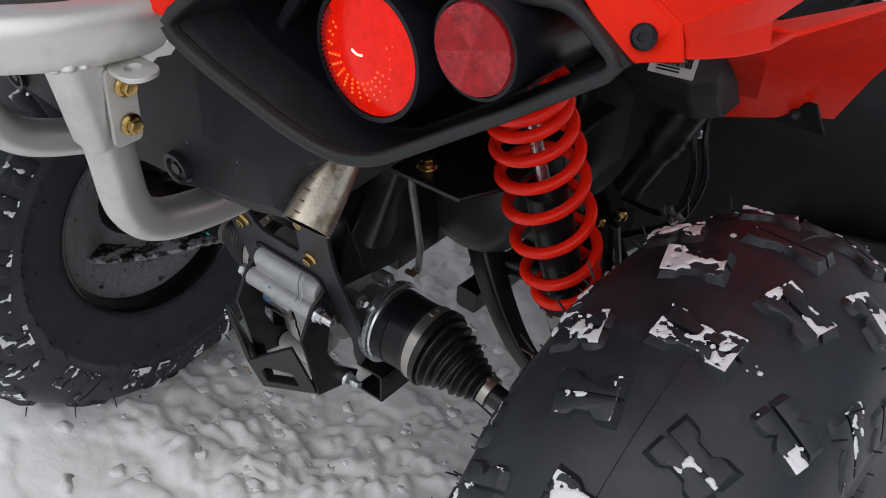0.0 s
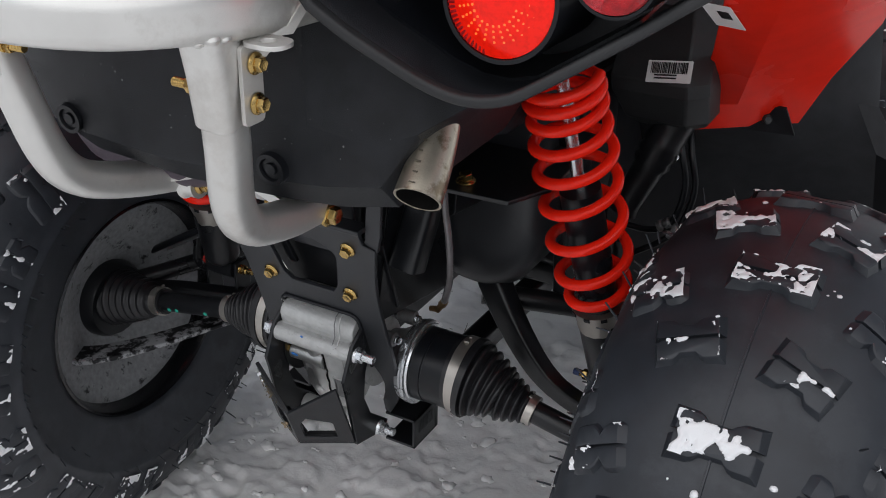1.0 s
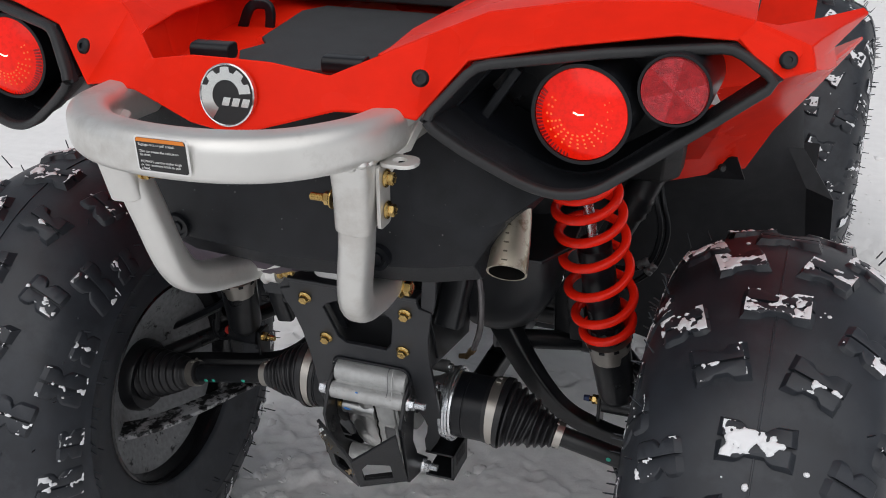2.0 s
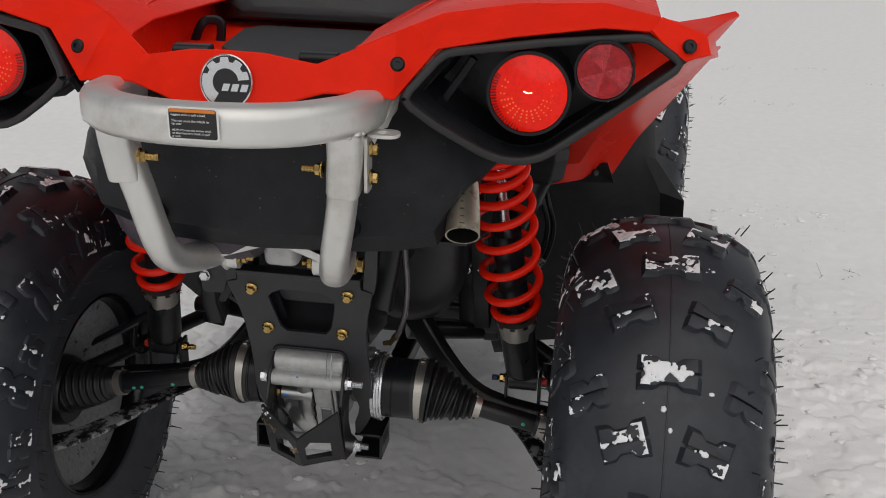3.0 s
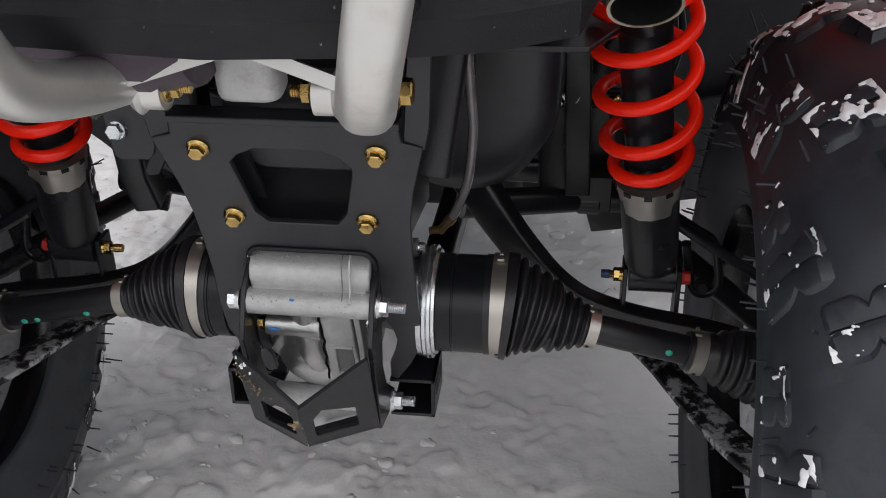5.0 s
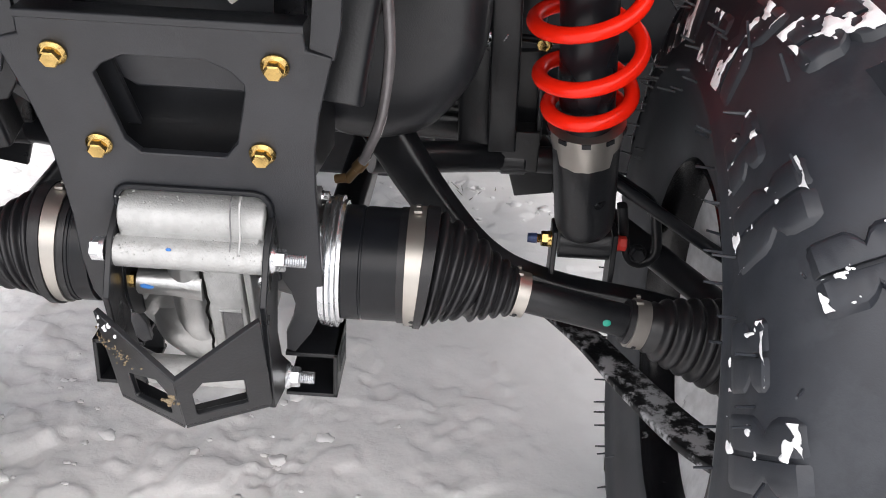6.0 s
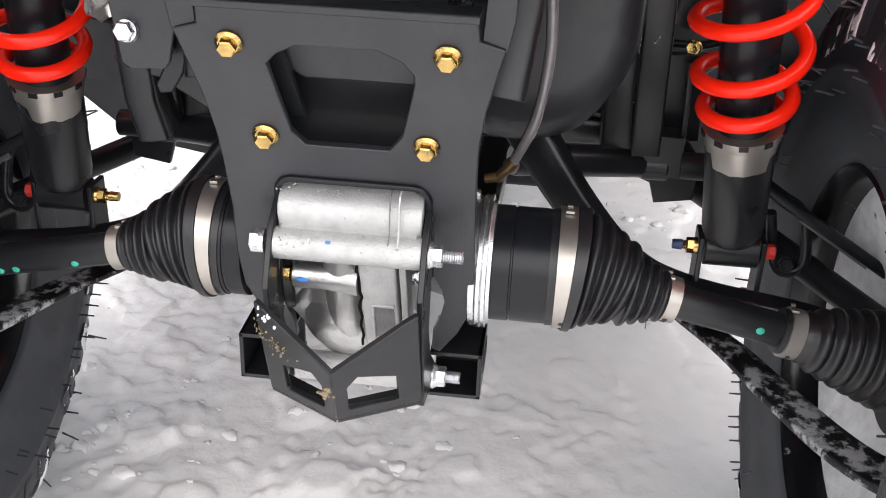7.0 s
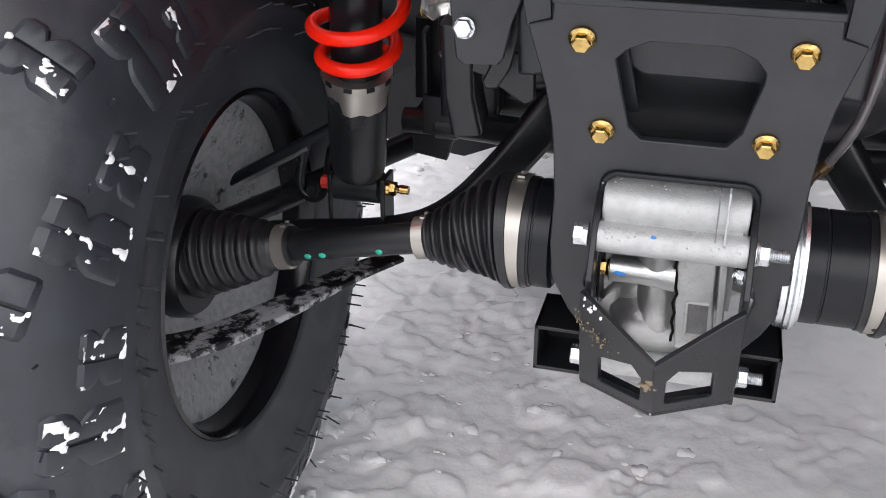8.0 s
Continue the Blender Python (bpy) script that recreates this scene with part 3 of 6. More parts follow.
# rolled edge round the opening for the housing, thick and black to include the gap's shadow
edge = [(-0.0440, 0.166), (-0.0440, 0.107)] + [(-0.0340 - 0.0100 * math.sin(radians(q)), 0.1030 - 0.0105 * math.cos(radians(q))) for q in (85, 60, 35, 10)]
edge += [(0.0370 + 0.0100 * math.sin(radians(q)), 0.1030 - 0.0105 * math.cos(radians(q))) for q in (10, 35, 60, 85)] + [(0.0470, 0.107), (0.0470, 0.166)]
part("opening_edge", sweep(bmesh.new(), [PLATE @ Vector((u, v, -0.0010)) for u, v in edge], circle(0.0021, 10), up=OUT), PLASTIC_DARK, carrier, "rolled edge of the opening, its black taking in the gap's shadow", smooth=60)
# cross member and lower channel behind the window
bm = slab(bmesh.new(), [(-0.046, -0.035), (0.056, -0.035), (0.052, 0.030), (0.045, 0.037), (-0.026, 0.037), (-0.038, 0.028)], [], PLATE @ Matrix.Translation((0, 0, 0.022)), 0.003)
part("cross_member", bm, PLATE_BLACK, carrier, "black pressed cross member behind the window", bevel=0.0018, segs=3)
bm = slab(bmesh.new(), [(-0.090, 0.026), (0.068, 0.026), (0.068, 0.110), (-0.060, 0.110)], [circle(0.004, 12)], PLATE @ Matrix.Translation((0, 0, 0.036)), 0.003)
part("inner_channel", bm, STEEL_BLACK, carrier, "dark inner channel", bevel=0.001)
bm = slab(bmesh.new(), [(-0.050, -0.012), (-0.040, -0.012), (-0.026, 0.060), (-0.034, 0.060)], [], PLATE @ Matrix.Translation((0, 0, 0.016)), 0.004)
part("inner_rib", bm, STEEL_BLACK, carrier, "black rib beside the window", bevel=0.001)

# skid guard: two side cheeks and a folded front with a V cut
guard = None
for s in (-1, 1):
    cheek = [(0.040, 0.440), (0.016, 0.424), (0.000, 0.392), (0.004, 0.378), (0.020, 0.306), (0.072, 0.292), (0.078, 0.302), (0.046, 0.330), (0.034, 0.356), (0.038, 0.385), (0.050, 0.410), (0.058, 0.430)]
    bm = slab(bmesh.new(), cheek, [], axes((s * 0.0462 + 0.001, 0, 0), (0, 1, 0), (0, 0, 1)), 0.004)
    if guard is None:
        guard = part("skid_guard", bm, STEEL_BLACK, quad, "black folded steel guard with a V cut and two windows", bevel=0.0007)
    else:
        part("guard_cheek", bm, STEEL_BLACK, guard, bevel=0.0007)
    across, down = Vector((s * 0.0485, 0.029, 0.0)), Vector((0, 0.020, -0.0535))
    normal = (across.cross(down) * s).normalized()
    if normal.y < 0:
        normal = -normal
    face = Matrix((across, down, normal)).transposed().to_4x4()
    face.translation = (0.002, -0.030, 0.359)
    half = [(0, 0.06), (0.86, -0.52), (1.0, -0.60), (1.0, 0.88), (0.12, 0.87), (0.0, 0.87)]
    hole = [(0.16, 0.34), (0.29, 0.19), (0.71, 0.31), (0.73, 0.34), (0.73, 0.73), (0.71, 0.75), (0.18, 0.72), (0.16, 0.70)]
    bm = slab(bmesh.new(), half, [hole], face, 0.004)
    part("guard_front", bm, STEEL_BLACK, guard, bevel=0.0007)
    fold = [[face @ Vector((u, v, 0)) for u, v in ((0.02, 0.865), (0.5, 0.868), (0.985, 0.875))]]
    fold.append([q + Vector((0, 0.016, 0.0035)) for q in fold[0]])
    part("guard_fold", sheet(bmesh.new(), fold, 0.0025), STEEL_BLACK, guard, "folded lower lip of the guard")

# final drive housing
bm = sweep(bmesh.new(), [(-0.0405, 0.050, 0.4325), (0.0460, 0.050, 0.4325)], rounded(0.052, 0.030, 0.011), up=(0, -0.3, 1))
housing = part("final_drive", bm, CAST, quad, "cast aluminium final drive housing", bevel=0.001)
bm = bmesh.new()
rod(bm, (-0.0425, 0.022, 0.413), (0.0475, 0.022, 0.413), 0.0098, seg=28)
sweep(bm, [(-0.039, 0.034, 0.420), (0.0435, 0.034, 0.420)], rounded(0.026, 0.014, 0.004), up=(0, -0.4, 1))
part("upper_boss", bm, CAST, housing, bevel=0.0008)
for x, mat, r in ((0.0275, CAST_DARK, 0.0009), (0.0330, CAST, 0.0014)):
    part("cast_seam", sweep(bmesh.new(), [(x, 0.0125, 0.4125), (x, 0.0155, 0.4198), (x, 0.0205, 0.4260), (x, 0.0203, 0.4400), (x, 0.0235, 0.4480), (x, 0.036, 0.4525)], rounded(r, r, r * 0.3), up=(1, 0, 0)), mat, housing)
bm = bmesh.new()
bmesh.ops.create_uvsphere(bm, u_segments=36, v_segments=20, radius=1.0, matrix=Matrix.Translation((-0.010, 0.088, 0.372)) @ Matrix.Diagonal((0.050, 0.044, 0.056, 1)))
part("gear_case", bm, CAST_SMOOTH, housing)
bm = lathe(bmesh.new(), (-0.046, 0.084, 0.380), (1, 0, 0), [(0, 0.030), (0.006, 0.034), (0.008, 0.037), (0.088, 0.037)], 44)
part("axle_housing", bm, CAST, housing)
for x, mat in ((-0.0445, PLASTIC_DARK), (-0.0425, ZINC), (-0.0405, PLASTIC_DARK)):
    part("seal_lip", lathe(bmesh.new(), (x, 0.066, 0.388), (1, 0, 0), [(0, 0.034), (0, 0.0395), (0.0014, 0.0395), (0.0014, 0.034)], 44), mat, housing)
for x, d in ((0.043, 1), (-0.043, -1)):
    part("axle_flange", lathe(bmesh.new(), (x, 0.099, 0.374), (d, 0, 0), [(0, 0.024), (0.012, 0.027), (0.020, 0.032), (0.0292, 0.0380), (0.0300, 0.032)], 44), CAST_DARK if d > 0 else STEEL_BLACK, housing, "dull cast axle flange", smooth=50)
bm = bmesh.new()
lathe(bm, (-0.034, 0.034, 0.386), (1, 0, 0), [(0, 0.0074), (0.0008, 0.0084), (0.020, 0.0084), (0.030, 0.0092), (0.041, 0.0105)], 28)
plug_boss = part("oil_plug_boss", bm, CAST_SMOOTH, housing, smooth=50)
bolt(plug_boss, (-0.0335, 0.034, 0.386), (-1, 0, 0), 0.0048, GOLD, flange=1.25)
bm = sweep(bmesh.new(), [(-0.0305, 0.0256, 0.3868), (-0.0285, 0.0254, 0.3871), (-0.0250, 0.0254, 0.3866), (-0.0225, 0.0256, 0.3864)], rounded(0.0008, 0.0030, 0.0003), sizes=[0.6, 1.0, 0.85, 0.4])
part("paint_mark", bm, BLUE_DAB, plug_boss, "streak of blue paint")
bm = bmesh.new()
bmesh.ops.create_icosphere(bm, subdivisions=2, radius=0.0016, matrix=Matrix.Translation((-0.008, 0.0140, 0.4195)) @ Matrix.Diagonal((1.1, 0.4, 0.7, 1)))
part("paint_mark", bm, BLUE_DAB, housing, "small blue paint dot")
bm = sweep(bmesh.new(), spline([(-0.004, 0.036, 0.406), (-0.004, 0.040, 0.385), (-0.003, 0.050, 0.352), (0.000, 0.062, 0.334)], 5), circle(0.0125, 20), up=(0, 1, 0))
part("cast_column", bm, CAST_SMOOTH, housing, smooth=60)
FACE = axes((0.0, 0.0255, 0.4060), (1, 0, 0), (0, 0.200, -0.9798))  # flat joint face, u across, v down
if (FACE.to_3x3() @ Vector((0, 0, 1))).y < 0:
    FACE = FACE @ Matrix.Diagonal((1, 1, -1, 1))
bm = slab(bmesh.new(), [(0.0070, -0.004), (0.0300, -0.004), (0.0310, 0.030), (0.0335, 0.060), (0.0320, 0.078), (0.0110, 0.078), (0.0085, 0.040)], [], FACE, 0.013)
part("joint_face", bm, CAST, housing, "flat cast joint face", bevel=0.0012, segs=3)
# the pocket's shade as a darker patch; the face is not cut
bm = slab(bmesh.new(), [(0.0165, 0.038), (0.0290, 0.038), (0.0300, 0.063), (0.0175, 0.063)], [], FACE @ Matrix.Translation((0, 0, -0.0006)), 0.004)
part("pocket_shade", bm, CAST_DARK, housing, "darker square patch painting the shade of a pocket in the cast face")
bm = sweep(bmesh.new(), [FACE @ Vector((u, v, -0.0008)) for u, v in ((0.0165, 0.064), (0.0160, 0.037), (0.0295, 0.037))], rounded(0.0022, 0.0030, 0.0006), up=(0, 1, 0))
part("pocket_edge", bm, CAST, housing, bevel=0.0003)
line = [FACE @ Vector((0.0066 + 0.0022 * k / 18 + 0.0007 * math.sin(k * 1.7) + (0.001 if 5 < k < 9 else 0), 0.004 * k, -0.0002)) for k in range(19)]
part("sealant_bead", sweep(bmesh.new(), line, circle(0.0009, 8), up=(1, 0, 0)), MATTE_BLACK, housing, "thin dark bead of sealant in the joint", smooth=60)
bm = slab(bmesh.new(), [(0.0325, 0.004), (0.0368, 0.004), (0.0385, 0.034), (0.0400, 0.070), (0.0350, 0.070), (0.0340, 0.034)], [], FACE @ Matrix.Translation((0, 0, -0.002)), 0.016)
part("cast_rib", bm, CAST, housing, bevel=0.0010)
bm = lathe(bmesh.new(), (-0.018, 0.046, 0.360), (0.35, 0.9, -0.45), [(0, 0.010), (0.006, 0.019), (0.02, 0.030), (0.045, 0.040)], 32)
part("bell_casting", bm, CAST_SMOOTH, housing, smooth=60)
bm = rod(bmesh.new(), (-0.040, 0.058, 0.304), (0.049, 0.058, 0.304), 0.0100, seg=26)
part("lower_boss", bm, CAST, housing, bevel=0.0008)
bolt(housing, (0.0425, 0.036, 0.391), (1, -0.4, 0), 0.0052, ZINC, flange=1.2)
bolt(housing, (-0.0475, 0.022, 0.413), (-1, 0, 0), 0.0068, ZINC, flange=1.1)
bolt(housing, (0.0505, 0.022, 0.413), (1, 0, 0), 0.0068, ZINC, tail=0.014, flange=1.25)
bolt(housing, (-0.0485, 0.060, 0.303), (-1, 0, 0), 0.0068, ZINC, flange=1.1)
bolt(housing, (0.0515, 0.060, 0.303), (1, 0, 0), 0.0068, ZINC, tail=0.012, flange=1.25)
# channel beneath the housing
for s in (-1, 1):
    bm = bmesh.new()
    for q, size in (((0, 0, -0.0165), (0.036, 0.05, 0.003)), ((s * 0.0165, 0, 0), (0.003, 0.05, 0.036)), ((0, 0.02, 0.0), (0.036, 0.003, 0.036)), ((0, 0, 0.0165), (0.036, 0.05, 0.003))):
        box(bm, Vector((s * 0.067 - 0.002, 0.105, 0.291)) + Vector(q), size)
    part("frame_channel", bm, STEEL_BLACK, quad, "open black steel channel under the final drive", bevel=0.0006)


bm = bmesh.new()
for k in range(9):
    box(bm, (0.0836, 0.090 + 0.0034 * k, 0.296), (0.0006, 0.0012 if k % 3 else 0.002, 0.014))
tagged(part("channel_label", bm, MAT_GREY, quad, "faint printed barcode on the steel channel"), kind="stuff")


# drive shafts
def drive_shaft(s):
    joint = Vector((0.1285, 0.099, 0.3725)) if s > 0 else Vector((-0.100, 0.104, 0.371))
    hub = Vector((s * 0.374, 0.108, 0.314))
    ax = (hub - joint).normalized()
    L = (hub - joint).length
    x0 = 0.0845 if s > 0 else -0.077
    bm = lathe(bmesh.new(), (x0, joint.y, joint.z), (s, 0, 0), [(0, 0.036), (0.002, 0.0386), (0.013, 0.0386), (0.0135, 0.0377), (0.0145, 0.0377), (0.015, 0.0384), (abs(joint.x - x0) + 0.004, 0.0384)], 44)
    shaft = part("drive_shaft", bm, PLASTIC_DARK, quad, "black drive shaft with ribbed rubber boots")
    part("shaft_tube", rod(bmesh.new(), joint + ax * 0.05, hub, 0.0118), STEEL_BLACK, shaft)
    # inner boot, bent where the shaft leaves the joint
    line, sizes = [], []
    n, ribs, length = 96, 8, 0.080
    for k in range(n + 1):
        t = k / n
        f = t * length
        straight = Vector((joint.x + s * (f - 0.006), joint.y, joint.z))
        bent = joint + ax * (f - 0.004)
        line.append(straight.lerp(bent, min(1.0, t * 1.6) ** 1.2))
        if t < 0.16:
            r = 0.0393
        elif t < 0.24:
            r = 0.0420
        else:
            u = (t - 0.24) / 0.76
            wave = 0.5 - 0.5 * math.cos(2 * math.pi * ribs * u)
            r = 0.0410 - 0.0248 * u - 0.0056 * (1 - wave) ** 1.5 * (1 - 0.45 * u)
        sizes.append(r)
    bm = sweep(bmesh.new(), line, circle(1.0, 40), up=(0, 1, 0), sizes=sizes)
    part("rubber_boot", bm, BOOT, shaft, "ribbed black rubber boot", smooth=60)

    def band(at, axis, r, w):
        bm = lathe(bmesh.new(), at, axis, [(0, r - 0.002), (0, r), (w, r), (w, r - 0.002)], 44)
        across = basis(axis)
        ob = part("clamp_band", bm, BAND, shaft, "stainless clamp band")
        bm = bmesh.new()
        box(bm, Vector(at) + Vector(axis).normalized() * w / 2 + Vector((0, -0.002, r + 0.0012)), (w * 0.5, 0.0045, 0.0022))
        box(bm, Vector(at) + Vector(axis).normalized() * w / 2 + Vector((0, 0.006, r + 0.001)), (w * 0.3, 0.003, 0.002))
        part("clamp_ear", bm, BAND, ob, bevel=0.0005)
        for k in range(3):
            a = radians(200 + 16 * k)
            d = (across @ Vector((math.sin(a), math.cos(a), 0))).normalized()
            p = Vector(at) + Vector(axis).normalized() * w * 0.5 + d * (r - 0.0003)
            part("clamp_slot", lathe(bmesh.new(), p, d, [(0, w * 0.16), (0.0007, w * 0.16)], 10), INK, ob)

    band(joint + Vector((s * -0.001, 0, 0)), (s, 0, 0), 0.0407, 0.0115)
    band(joint + ax * 0.072, ax, 0.0158, 0.0105)
    band(joint + ax * (L - 0.094), ax, 0.0175, 0.010)
    for d in ((0.112, 0.124, 0.170) if s < 0 else (0.112,)):
        bm = bmesh.new()
        q = joint + ax * (L - d) + Vector((0, -0.88, -0.35 if s < 0 else 0.1)).normalized() * 0.0117
        bmesh.ops.create_icosphere(bm, subdivisions=2, radius=0.0030, matrix=Matrix.Translation(q) @ Matrix.Diagonal((1, 0.3, 0.9, 1)))
        part("paint_mark", bm, GREEN_DAB, shaft, "small green paint mark")
    # outer boot
    n, ribs, length, p1 = 84, 7, 0.066, L - 0.076
    prof = [(p1 - 0.022, 0.0155), (p1 - 0.006, 0.0165), (p1 - 0.004, 0.0185)]
    for k in range(n + 1):
        u = k / n
        wave = 0.5 - 0.5 * math.cos(2 * math.pi * ribs * u)
        prof.append((p1 + length * u, 0.0205 + 0.0170 * u ** 0.8 - 0.0055 * (1 - wave) ** 1.5 * (0.5 + 0.5 * u)))
    prof += [(p1 + length + 0.003, 0.0390), (p1 + length + 0.012, 0.0395), (p1 + length + 0.014, 0.036), (L + 0.02, 0.036), (L + 0.03, 0.03)]
    part("rubber_boot", lathe(bmesh.new(), joint, ax, prof, 40), BOOT, shaft, smooth=60)
    return shaft


drive_shaft(1)
drive_shaft(-1)
bm = lathe(bmesh.new(), (0.0720, 0.099, 0.3725), (1, 0, 0), [(0, 0.040), (0.0005, 0.0432), (0.0042, 0.0435), (0.0046, 0.0420), (0.0054, 0.0446), (0.0076, 0.0446), (0.0082, 0.0432), (0.0090, 0.0446), (0.0112, 0.0446), (0.0118, 0.0420), (0.0140, 0.0414), (0.0141, 0.038)], 56)
part("seal_ring", bm, ZINC, housing, "bright ribbed metal seal ring")
for y, z in ((0.066, 0.412), (0.106, 0.416)):
    boss = part("casting_boss", lathe(bmesh.new(), (0.050, y, z), (1, 0, 0), [(0, 0.007), (0.018, 0.0075), (0.019, 0.006)], 20), CAST_DARK, housing)
    bolt(boss, (0.0685, y, z), (1, 0, 0), 0.0042, ZINC, flange=1.1)


# shocks
def shock(s):
    low, top = Vector((s * 0.2555, 0.190, 0.353)), Vector((s * 0.2115, 0.082, 0.740))
    ax = (top - low).normalized()
    L = (top - low).length
    bm = bmesh.new()
    lathe(bm, low, ax, [(0.0115, 0.006), (0.0125, 0.0150), (0.0150, 0.0190), (0.0190, 0.0212), (0.0250, 0.0222), (0.088, 0.0235), (0.100, 0.0235)], 32)
    unit = part("shock_absorber", bm, STEEL_BLACK, quad, "black coil-over shock absorber with a red spring")
    bm = rod(bmesh.new(), low + ax * 0.09, low + ax * 0.25, 0.0190, seg=28)
    part("damper_body", bm, PLASTIC_DARK, unit)
    bm = rod(bmesh.new(), low + ax * 0.24, top, 0.006)
    part("piston_rod", bm, ZINC, unit, "bright steel rod")
    m = basis(ax)
    bm = lathe(bmesh.new(), low + ax * 0.104, ax, [(0, 0.0246), (0.001, 0.0262), (0.0075, 0.0270), (0.0085, 0.0270), (0.0085, 0.018)], 36)
    collar = part("preload_collar", bm, BAND, unit, "grey notched metal collar")
    bm = bmesh.new()
    tops, lows = [], []
    for k in range(49):
        a = 2 * math.pi * k / 48
        ragged = 0.086 + 0.010 * (math.sin(2 * a + 1.0) > 0.1) + 0.0035 * noise.noise(Vector((k * 0.4, 3.0 * s, 0)))
        tops.append(low + ax * 0.1045 + m @ Vector((0.0250 * math.cos(a), 0.0250 * math.sin(a), 0)))
        lows.append(low + ax * ragged + m @ Vector((0.0243 * math.cos(a), 0.0243 * math.sin(a), 0)))
    part("collar_sleeve", sheet(bm, [tops, lows], 0.0008), BAND, collar, "grey metal sleeve with a ragged lower edge", smooth=60)
    # spring, close wound above
    bm = bmesh.new()
    pts, n, turns = [], 400, 9
    m = basis(ax)
    steps = [0, 0.07, 0.22, 0.395, 0.555, 0.685, 0.795, 0.885, 0.945, 1.0]
    for k in range(n + 1):
        w = turns * k / n
        i = min(int(w), turns - 1)
        rise = steps[i] + (steps[i + 1] - steps[i]) * (w - i)
        r = 0.0260 + 0.0090 * min(1.0, max(0.0, (w - 0.3) / 1.7)) - 0.003 * min(1.0, max(0.0, (w - 5.0) / 1.5))
        a = 2 * math.pi * w + 0.6
        pts.append(low + ax * (0.118 + 0.247 * rise) + m @ Vector((r * math.cos(a), r * math.sin(a), 0)))
    sweep(bm, pts, circle(0.0053, 12), up=ax)
    part("coil_spring", bm, SPRING_RED, unit, "glossy red coil spring", smooth=80)
    # eye, clevis and its bolt
    bm = bmesh.new()
    rod(bm, low + Vector((-0.019, 0, 0)), low + Vector((0.019, 0, 0)), 0.0135)
    part("lower_eye", bm, STEEL_BLACK, unit)
    for k in (-1, 1):
        bm = box(bmesh.new(), low + Vector((k * 0.0225, 0.004, -0.019)), (0.004, 0.026, 0.058))
        part("clevis", bm, STEEL_BLACK, unit, bevel=0.001)
    for k in range(10):
        a = 2 * math.pi * k / 10
        q = low + ax * 0.1105 + basis(ax) @ Vector((0.0262 * math.cos(a), 0.0262 * math.sin(a), 0))
        bm = box(bmesh.new(), q, (0.0062, 0.003, 0.0035), basis(ax) @ Matrix.Rotation(a + math.pi / 2, 3, "Z"))
        part("collar_notch", bm, PLASTIC_DARK, collar)
    bolt(unit, low + Vector((-s * 0.0245, 0, 0)), (-s, 0, 0), 0.0058, GOLD, tail=0.006, flange=1.1, label="gold nut on a threaded bolt")
    part("bolt_end", rod(bmesh.new(), low + Vector((-s * 0.0355, 0, 0)), low + Vector((-s * 0.0425, 0, 0)), 0.0040, 0.0036, 12), BLUE_THREAD if s > 0 else GOLD, unit)
    bolt(unit, low + Vector((s * 0.0245, 0, 0)), (s, 0, 0), 0.0057, RED_DAB, flange=1.1, label="bolt head marked with red paint")
    bm = lathe(bmesh.new(), top - ax * 0.012, ax, [(0, 0.033), (0.006, 0.035), (0.012, 0.028), (0.03, 0.016)], 32)
    part("spring_seat", bm, PLASTIC_DARK, unit)


shock(1)
shock(-1)

# bumper
bm = bmesh.new()
half = [(0.0, -0.293, 0.814), (0.045, -0.288, 0.814), (0.080, -0.270, 0.813), (0.106, -0.240, 0.812), (0.117, -0.205, 0.809), (0.120, -0.16, 0.806), (0.118, -0.06, 0.800)]
line = [q + Vector((0.006, 0, 0)) for q in spline(mirrored(half[:0:-1]) + half, 8)]
sweep(bm, line, rounded(0.034, 0.035, 0.0115, 6))
bumper = part("rear_bumper", bm, ALU, quad, "satin aluminium tube bumper with welded legs", smooth=60)
for s in (-1, 1):
    leg = [(0.107, -0.222, 0.800), (0.105, -0.212, 0.765), (0.099, -0.203, 0.720), (0.090, -0.190, 0.668), (0.084, -0.165, 0.640), (0.077, -0.115, 0.622), (0.068, -0.058, 0.610)]
    leg = [(s * x + 0.002 + 0.006 * (z - 0.60) / 0.2 + (0.009 if s < 0 else 0.004) * max(0.0, 1 - abs(z - 0.690) / 0.10), y, z) for x, y, z in leg]
    bm = sweep(bmesh.new(), spline(leg, 8), rounded(0.030, 0.0275, 0.0115, 5), up=(1, 0, 0))
    part("bumper_leg", bm, ALU, bumper, smooth=60)
    bm = sweep(bmesh.new(), [(s * 0.107 + 0.0095, -0.224, 0.806), (s * 0.1065 + 0.009, -0.217, 0.775), (s * 0.1035 + 0.008, -0.208, 0.738)], rounded(0.0335, 0.0305, 0.009, 5), up=(1, 0, 0))
    part("leg_sleeve", bm, ALU, bumper, bevel=0.001, smooth=50)
    bolt(bumper, (s * 0.0875 + 0.005, -0.210, 0.757), (-s, 0, 0), 0.0055, GOLD, tail=0.014)
    bolt(bumper, (s * 0.0885 + 0.005, -0.212, 0.787), (-s, 0, 0), 0.0055, GOLD, tail=0.006)
    bolt(bumper, (s * 0.084, -0.062, 0.606), (s, 0, 0), 0.0075, GOLD)
rng = random.Random(12)
